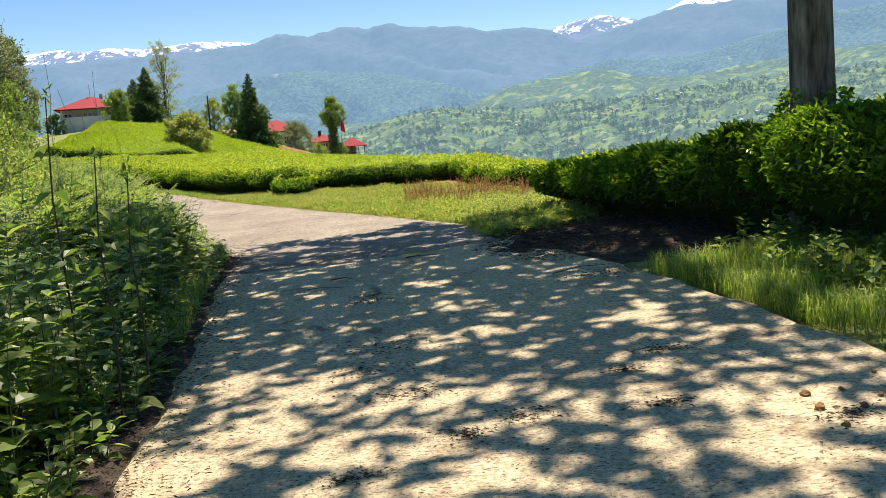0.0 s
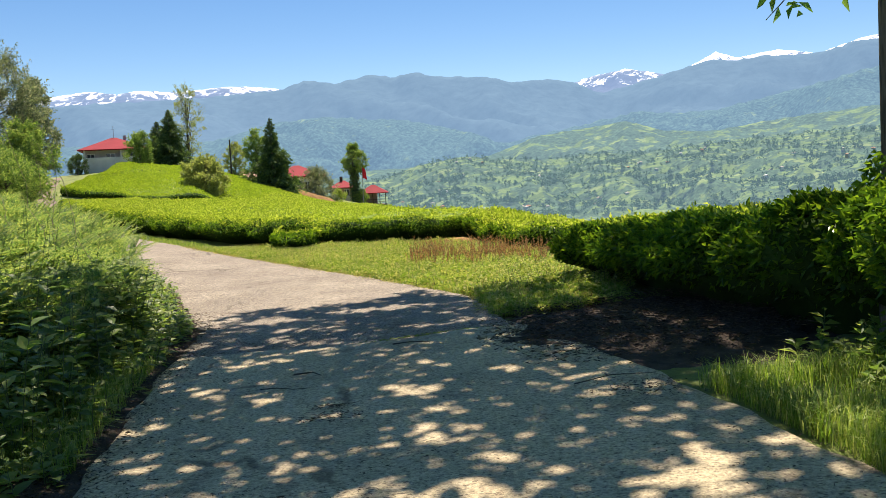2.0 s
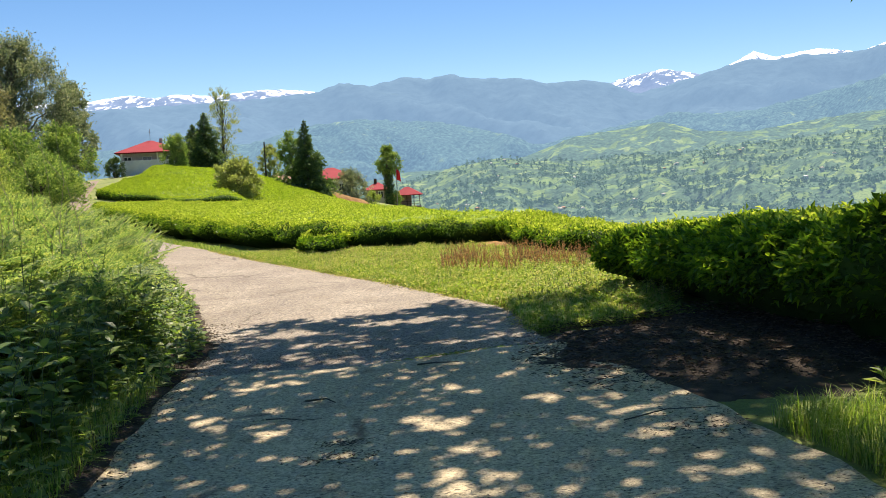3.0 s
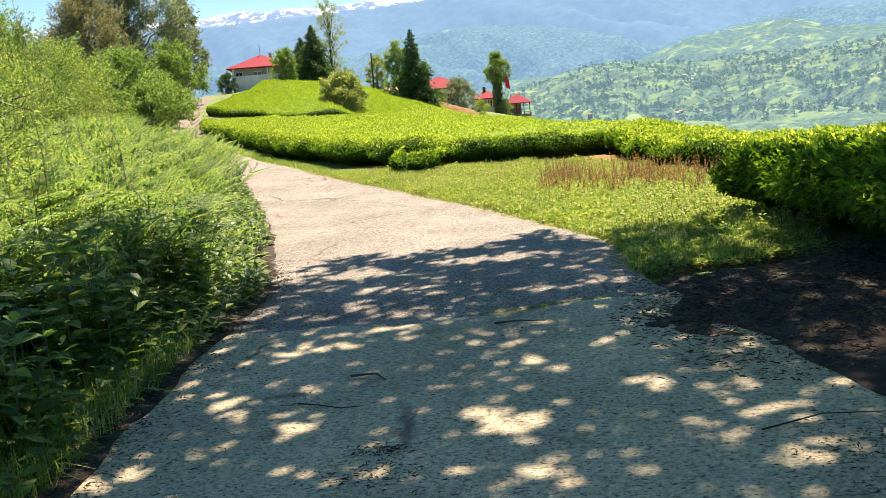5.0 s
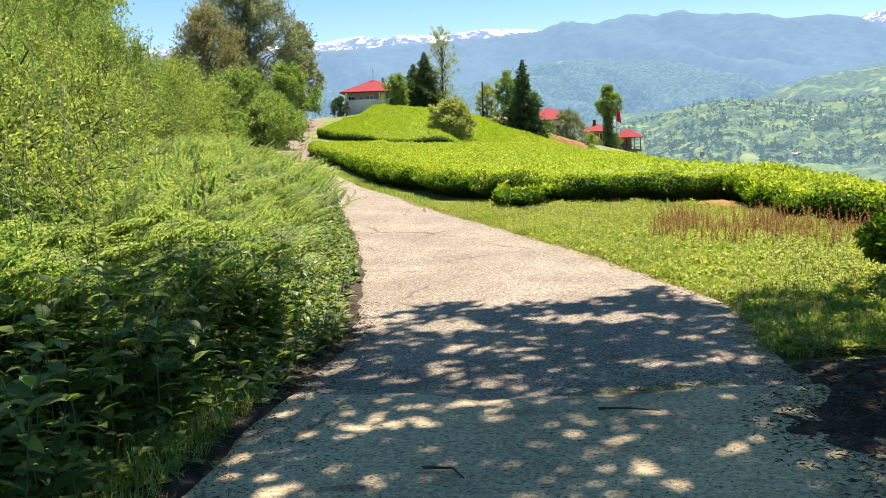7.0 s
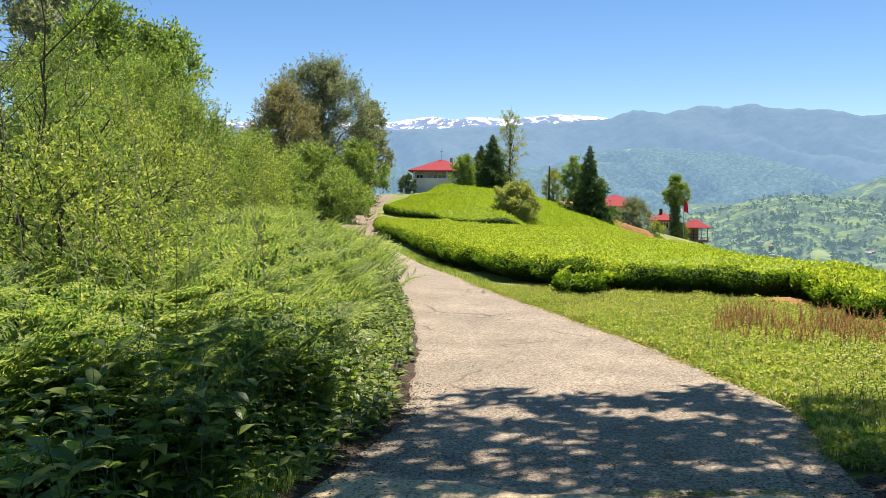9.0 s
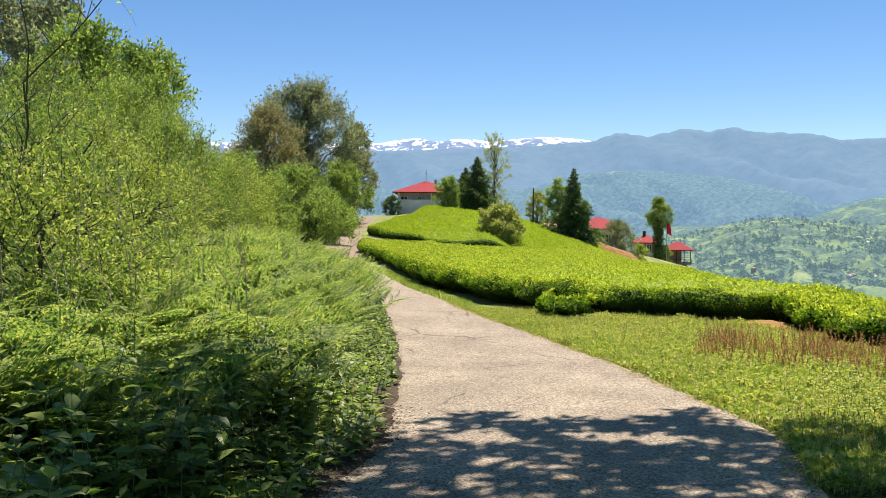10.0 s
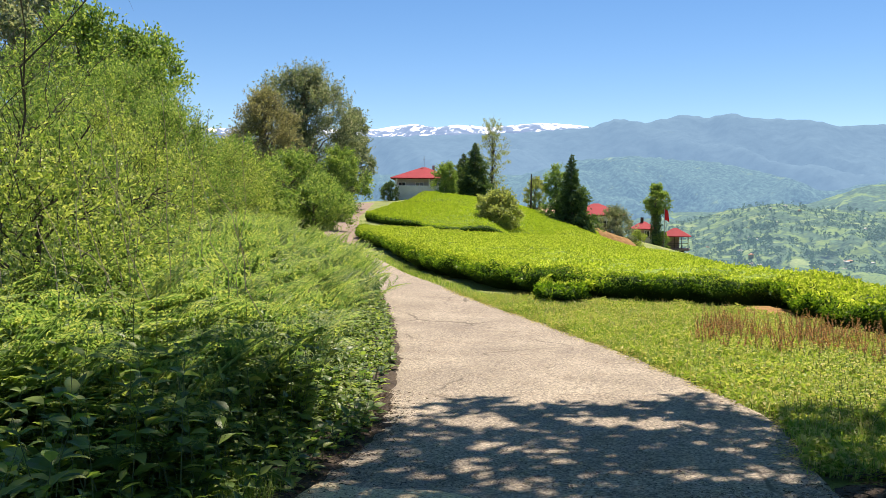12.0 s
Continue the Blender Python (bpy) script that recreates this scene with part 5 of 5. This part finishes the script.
def stick(pts, r):
    p = [(x, y, float(land(x, y)) + 0.045 + dz) for x, y, dz in pts]
    v, f = tube(p, np.linspace(r, r * 0.4, len(p)), 6)
    tagged(mesh_object("stick", v, f, M_TWIG, smooth=True), "thin dry stick lying on the concrete", "stick", "fallen sticks")


stick([(-1.22, 8.2, 0.0), (-1.08, 8.1, 0.02), (-0.95, 8.06, 0.01), (-0.84, 8.1, 0.0)], 0.0045)
stick([(-1.05, 8.62, 0.0), (-0.9, 8.60, 0.01), (-0.82, 8.5, 0.0)], 0.008)
stick([(1.2, 9.0, 0.02), (1.4, 9.1, 0.03), (1.62, 9.25, 0.02)], 0.0045)
stick([(0.95, 7.5, 0.0), (1.2, 7.6, 0.015), (1.5, 7.62, 0.0)], 0.0045)
stick([(-0.35, 9.55, 0.0), (-0.2, 9.53, 0.01), (-0.02, 9.52, 0.0)], 0.008)
# moss in the joint of the slab
n = 320
mx = rng.normal(-0.1, 0.28, n)
my = 10.0 + 0.10 * np.sin(mx * 2.1) + 0.07 * mx + rng.normal(0.03, 0.02, n)
litter("joint_moss", "green moss growing in the joint of the slab", mx, my, 0.02, (0.015, 0.04), M_WEED)


def tall_stalk(x, y, top, label):
    """A single tall weed: a thin dark stalk with a few drooping leaves."""
    z0 = float(land(x, y))
    root = tagged(new("tall_weed"), label, "weed")
    root.location = (x, y, z0 - 0.02)
    H = top - z0
    p = np.array([(0, 0, 0), (0.02, 0.01, H * 0.35), (-0.01, 0.02, H * 0.7), (0.03, 0, H)])
    mesh_object("stalk", *tube(p, [0.008, 0.006, 0.005, 0.003], 6), M_TWIG, root, smooth=True)
    m = 16
    t = rng.uniform(0.45, 0.9, m)
    P = np.stack([np.interp(t, [0, 0.35, 0.7, 1], p[:, k]) for k in range(3)], -1)
    v, f = leaves(P, unit(rand_dirs(m) * np.array([1, 1, 0.4]) - np.array([0, 0, 0.35])), rand_dirs(m, 1.0), rng.uniform(0.06, 0.13, m), 0.06)
    q = p[3] + rng.normal(0, 0.02, (14, 3))
    v2, f2 = leaves(q, rand_dirs(14, 0.6), rand_dirs(14), rng.uniform(0.03, 0.06, 14), 0.015)
    mesh_object("foliage", *join([(v, f), (v2, f2)]), M_WEED, root)


tall_stalk(-1.96, 4.70, 1.80, "tall dark weed stalk with a forked tip")
tall_stalk(-1.73, 4.65, 1.50, "tall dark weed stalk with drooping leaves")
tall_stalk(-1.64, 4.84, 1.38, "tall dark weed stalk with drooping leaves")
gx, gy = along_left(-7.5, 2.0, 0.05, 3.0)(5000)
blades("bank_grass", "rough grass on the bank where the walk begins", gx, gy, (0.15, 0.5), 0.009, M_GRASS, 0.8)
gx, gy = right_strip(5000, -7.5, 2.6, 0.05, 1.4)
blades("bank_grass", "rough grass between the road and the hedge", gx, gy, (0.1, 0.3), 0.008, M_GRASS, 0.9)


# ---- houses ----
def hip_roof(w, d, h, over, t=0.12):
    """A hipped roof over a w x d house, its eaves at z = 0."""
    bm = bmesh.new()
    a, b = w / 2 + over, d / 2 + over
    r = max(w - d, 0.6) / 2
    ring = [bm.verts.new(p) for p in ((-a, -b, 0), (a, -b, 0), (a, b, 0), (-a, b, 0))]
    low = [bm.verts.new((v.co.x * 0.985, v.co.y * 0.985, -t)) for v in ring]
    p, q = bm.verts.new((-r, 0, h)), bm.verts.new((r, 0, h))
    for f in ((ring[0], ring[1], q, p), (ring[1], ring[2], q), (ring[2], ring[3], p, q), (ring[3], ring[0], p)):
        bm.faces.new(f)
    for i in range(4):
        bm.faces.new((ring[i], low[i], low[(i + 1) % 4], ring[(i + 1) % 4]))
    bm.faces.new(low)
    bmesh.ops.recalc_face_normals(bm, faces=bm.faces)
    return bm


def boxes_mesh(name, los_his, mat, parent, label="", bevel=0.02):
    bm = bmesh.new()
    for lo, hi in los_his:
        box(bm, lo, hi, bevel)
    return part(name, bm, mat, parent, label)


def window(parent, x, y, z, w, h):
    f = 0.07
    win = boxes_mesh("window", [((x - w / 2, y - 0.06, z), (x - w / 2 + f, y + 0.03, z + h)), ((x + w / 2 - f, y - 0.06, z), (x + w / 2, y + 0.03, z + h)),
                                ((x - w / 2, y - 0.06, z), (x + w / 2, y + 0.03, z + f)), ((x - w / 2, y - 0.06, z + h - f), (x + w / 2, y + 0.03, z + h)), ((x - f / 2, y - 0.05, z), (x + f / 2, y + 0.03, z + h))], M_WHITE, parent, bevel=0.005)
    boxes_mesh("pane", [((x - w / 2 + f, y - 0.02, z + f), (x + w / 2 - f, y + 0.02, z + h - f))], M_GLASS, win, "dark glass pane", 0)


def house_at(name, az, d, z, turn, label):
    root = new(name)
    x, y = polar(az, d)
    root.matrix_world = pose(x, y, z, 0, 0, turn)
    return tagged(root, label, "house")


h = house_at("white_house", -20.7, 142, 4.3, 18, "white house with a red hipped roof on the hill")
# the shade of the recessed veranda is put into this wall's grey
boxes_mesh("wall", [((-4.2, -3.4, -2), (4.2, 4.2, 3.0))], M_GREYWALL, h, "shaded grey upper wall")
boxes_mesh("parapet", [((-4.2, -4.4, -2), (4.2, -3.45, 1.95))], M_WHITE, h, "white terrace wall")
boxes_mesh("column", [((-4.1, -4.3, 1.3), (-3.85, -4.05, 3.0))], M_WHITE, h)
boxes_mesh("column", [((0.9, -4.3, 1.3), (1.1, -4.1, 3.0))], M_WHITE, h)
window(h, -3.2, -3.4, 1.2, 1.1, 1.3)
window(h, -0.5, -3.4, 1.2, 1.3, 1.3)
window(h, 2.2, -3.4, 1.2, 1.3, 1.3)
r = part("roof", hip_roof(8.4, 8.2, 1.85, 0.75), M_ROOF, h, "red sheet-metal hipped roof")
r.location = (0, 0, 3.1)
boxes_mesh("chimney", [((1.3, -0.6, 4.0), (1.75, -0.2, 5.2))], M_GREYWALL, h)
boxes_mesh("antenna", [((-0.03, 0, 4.8), (0.03, 0.06, 6.7)), ((-0.25, 0, 6.2), (0.2, 0.05, 6.25))], M_METAL, h, "thin metal aerial", 0)

h = house_at("red_roof_house", -9.9, 138, -0.9, 8, "pale house with a red roof behind trees")
boxes_mesh("wall", [((-3.6, -3, -4), (3.6, 3, 2.9))], M_WHITE, h, "pale rendered wall")
window(h, 1.6, -3, 0.9, 1.2, 1.3)
window(h, 3.0, -3, 0.9, 0.8, 1.3)
boxes_mesh("porch_post", [((3.5, -3.9, -2), (3.65, -3.75, 2.9))], M_WHITE, h)
r = part("roof", hip_roof(7.4, 6.6, 1.7, 0.8), M_ROOF, h, "red sheet-metal roof")
r.location = (0, 0, 3.0)

h = house_at("tiled_house", -13.0, 140, -0.2, 8, "house with a faded clay-tile roof behind the fir")
boxes_mesh("wall", [((-2.6, -2.6, -3), (2.6, 2.6, 2.2))], M_GREYWALL, h, "grey wall")
r = part("roof", hip_roof(5.2, 5.2, 1.4, 0.6), M_TILE, h, "faded pinkish tile roof")
r.location = (0, 0, 2.3)

h = house_at("brown_house", -7.0, 158, -4.6, 4, "brown two-storey house with a red roof")
boxes_mesh("wall", [((-1.9, -2.5, -4), (1.7, 2.5, 4.4))], M_BRICKWALL, h, "brown-grey wall")
boxes_mesh("balcony", [((-1.95, -3.3, 2.0), (1.75, -2.55, 2.2)), ((-1.95, -3.3, 2.2), (1.75, -3.2, 3.0))], M_GREYWALL, h, "grey balcony front")
window(h, -0.9, -2.5, 3.1, 0.9, 1.1)
window(h, 0.7, -2.5, 3.1, 0.9, 1.1)
window(h, -0.6, -2.5, 0.4, 1.0, 1.2)
r = part("roof", hip_roof(3.6, 5.0, 1.2, 0.5), M_ROOF, h, "red roof")
r.location = (0, 0, 4.5)
boxes_mesh("chimney", [((-0.5, -0.4, 5.3), (0.0, 0.0, 6.4))], M_TWIG, h, "dark chimney")

h = house_at("terrace_pavilion", -5.1, 156, -3.3, 2, "open terrace pavilion with a red hipped roof")
boxes_mesh("deck", [((-2.4, -2.2, -0.35), (2.3, 2.2, 0.0))], M_BRICKWALL, h, "brown terrace slab")
boxes_mesh("wall", [((-2.4, -0.2, 0.0), (0.6, 2.1, 2.0))], M_BRICKWALL, h, "brown back wall")
boxes_mesh("base", [((-2.2, -1.6, -6), (1.4, 2.0, -0.36))], M_TWIG, h, "dark undercroft")
for px in (-2.3, 0.0, 1.2, 2.2):
    boxes_mesh("post", [((px - 0.06, -2.15, 0.0), (px + 0.06, -2.0, 2.0))], M_TWIG, h)
boxes_mesh("railing", [((-2.35, -2.18, 0.85), (2.25, -2.1, 0.92)), ((-2.35, -2.17, 0.45), (2.25, -2.12, 0.5))], M_TWIG, h, "", 0)
r = part("roof", hip_roof(4.3, 3.9, 1.35, 0.45), M_ROOF, h, "red hipped roof")
r.location = (0, 0, 2.05)

# retaining slab and clay bank in front of the houses
h = house_at("terrace_slab", -6.9, 147, -3.9, 4, "pale concrete slab beside the brown house")
h["category"] = "slab"
boxes_mesh("slab", [((-1.6, -1.5, -0.5), (2.2, 1.5, 0.0))], M_WHITE, h)
bx, by = polar(-9.0, 122)
patch_sheet("clay_bank", "bare clay slope below the red-roofed house", bx - 4.5, bx + 4.2, by - 4, by + 4,
            lambda X, Y: 1 - ((X - bx) / 4) ** 2 - ((Y - by) / 3.6) ** 2, 0.9, M_CLAY, "soil", 0.3)

# flag
fx, fy = polar(-5.75, 145)
root = tagged(new("flagpole"), "red flag hanging from a slim metal pole", "flag")
root.location = (fx, fy, float(land(fx, fy)) - 0.2)
v, f = tube([(0, 0, 0), (0, 0, 2.9 - root.location.z), (0, 0, 5.8 - root.location.z - 2.6)], [0.05, 0.045, 0.03], 8)
mesh_object("pole", v, f, M_METAL, root, smooth=True)
u, w = np.meshgrid(np.linspace(0, 1, 14), np.linspace(0, 1, 10))
V, F = grid_mesh(0.75 * u * (0.75 + 0.25 * w), 0.1 * np.sin(u * 9 + w), 3.1 - root.location.z - 1.7 * w - 0.4 * u * u)
mesh_object("flag", V, F, M_FLAG, root, "red cloth flag", smooth=True)

# utility pole
ux, uy = polar(-13.95, 126)
root = tagged(new("utility_pole"), "wooden utility pole with a lamp arm", "pole")
root.location = (ux, uy, float(land(ux, uy)) - 0.2)
ph = 7.6 - root.location.z
v, f = tube([(0, 0, 0), (0, 0, ph * 0.5), (0, 0, ph)], [0.13, 0.11, 0.09], 8)
mesh_object("post", v, f, M_TWIG, root, smooth=True)
v, f = tube([(0, 0, ph - 0.8), (0.5, 0, ph - 0.35), (1.0, 0, ph - 0.25)], [0.04, 0.035, 0.03], 6)
mesh_object("lamp_arm", v, f, M_METAL, root, smooth=True)

# ---- hamlets and woods across the valley ----
slots = NEAR_HILL[14:48].reshape(-1, 3)
az_s = np.degrees(np.arctan2(slots[:, 0] - CX, slots[:, 1] - CY))
view = slots[(az_s > -16) & (az_s < 30)]
n = 15000
i = rng.integers(0, len(view), n)
Q = view[i] + rng.normal(0, 1, (n, 3)) * np.array([6, 6, 0])
wood = 0.7 * value_noise(Q[:, 0], Q[:, 1], 26, 5) + 0.6 * value_noise(Q[:, 0], Q[:, 1], 9, 8) + rng.normal(0, 0.5, n)
Q = Q[wood > 0.12]
n = len(Q)
R = rng.uniform(0.6, 2.0, n)
stretch = rng.uniform(1.0, 1.9, n)
m = 12
P = np.repeat(Q, m, 0) + rand_dirs(n * m) * np.repeat(R, m)[:, None] * np.stack([np.ones(n * m), np.ones(n * m), np.repeat(stretch, m)], -1) * rng.uniform(0.5, 1.0, (n * m, 1)) + np.repeat(R * stretch * 0.8, m)[:, None] * np.array([0, 0, 1])
v, f = leaves(P, rand_dirs(n * m), rand_dirs(n * m, 1.2), np.repeat(R, m) * 1.2, np.repeat(R, m) * 0.9)
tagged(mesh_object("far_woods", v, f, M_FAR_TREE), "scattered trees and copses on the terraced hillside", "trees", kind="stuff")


def hamlet_house(mat_wall, mat_roof):
    root = new("hamlet_house")
    boxes_mesh("wall", [((-1.7, -1.4, -3), (1.7, 1.4, 2.0))], mat_wall, root, bevel=0)
    r = part("roof", hip_roof(3.4, 2.8, 0.8, 0.2), mat_roof, root)
    r.location = (0, 0, 2.0)
    return tagged(root, "small far house with pale walls across the valley", "house", "hamlet houses")


kinds = [hamlet_house(M_WHITE, M_METAL), hamlet_house(M_WHITE, M_GREYWALL), hamlet_house(M_GREYWALL, M_TILE)]
centres = view[rng.integers(0, len(view), 22)]
spots = []
for c in centres:
    for _ in range(rng.integers(2, 7)):
        q = c + rng.normal(0, 22, 3) * np.array([1, 1, 0])
        j = np.argmin(((view[:, :2] - q[:2]) ** 2).sum(1))
        spots.append(view[j] + rng.normal(0, 2, 3) * np.array([1, 1, 0]))
for k, q in enumerate(spots):
    m4 = pose(q[0], q[1], q[2], 0, 0, rng.uniform(0, 180))
    if k < 3:
        kinds[k].matrix_world = m4
    else:
        copy_thing(kinds[k % 3], m4)
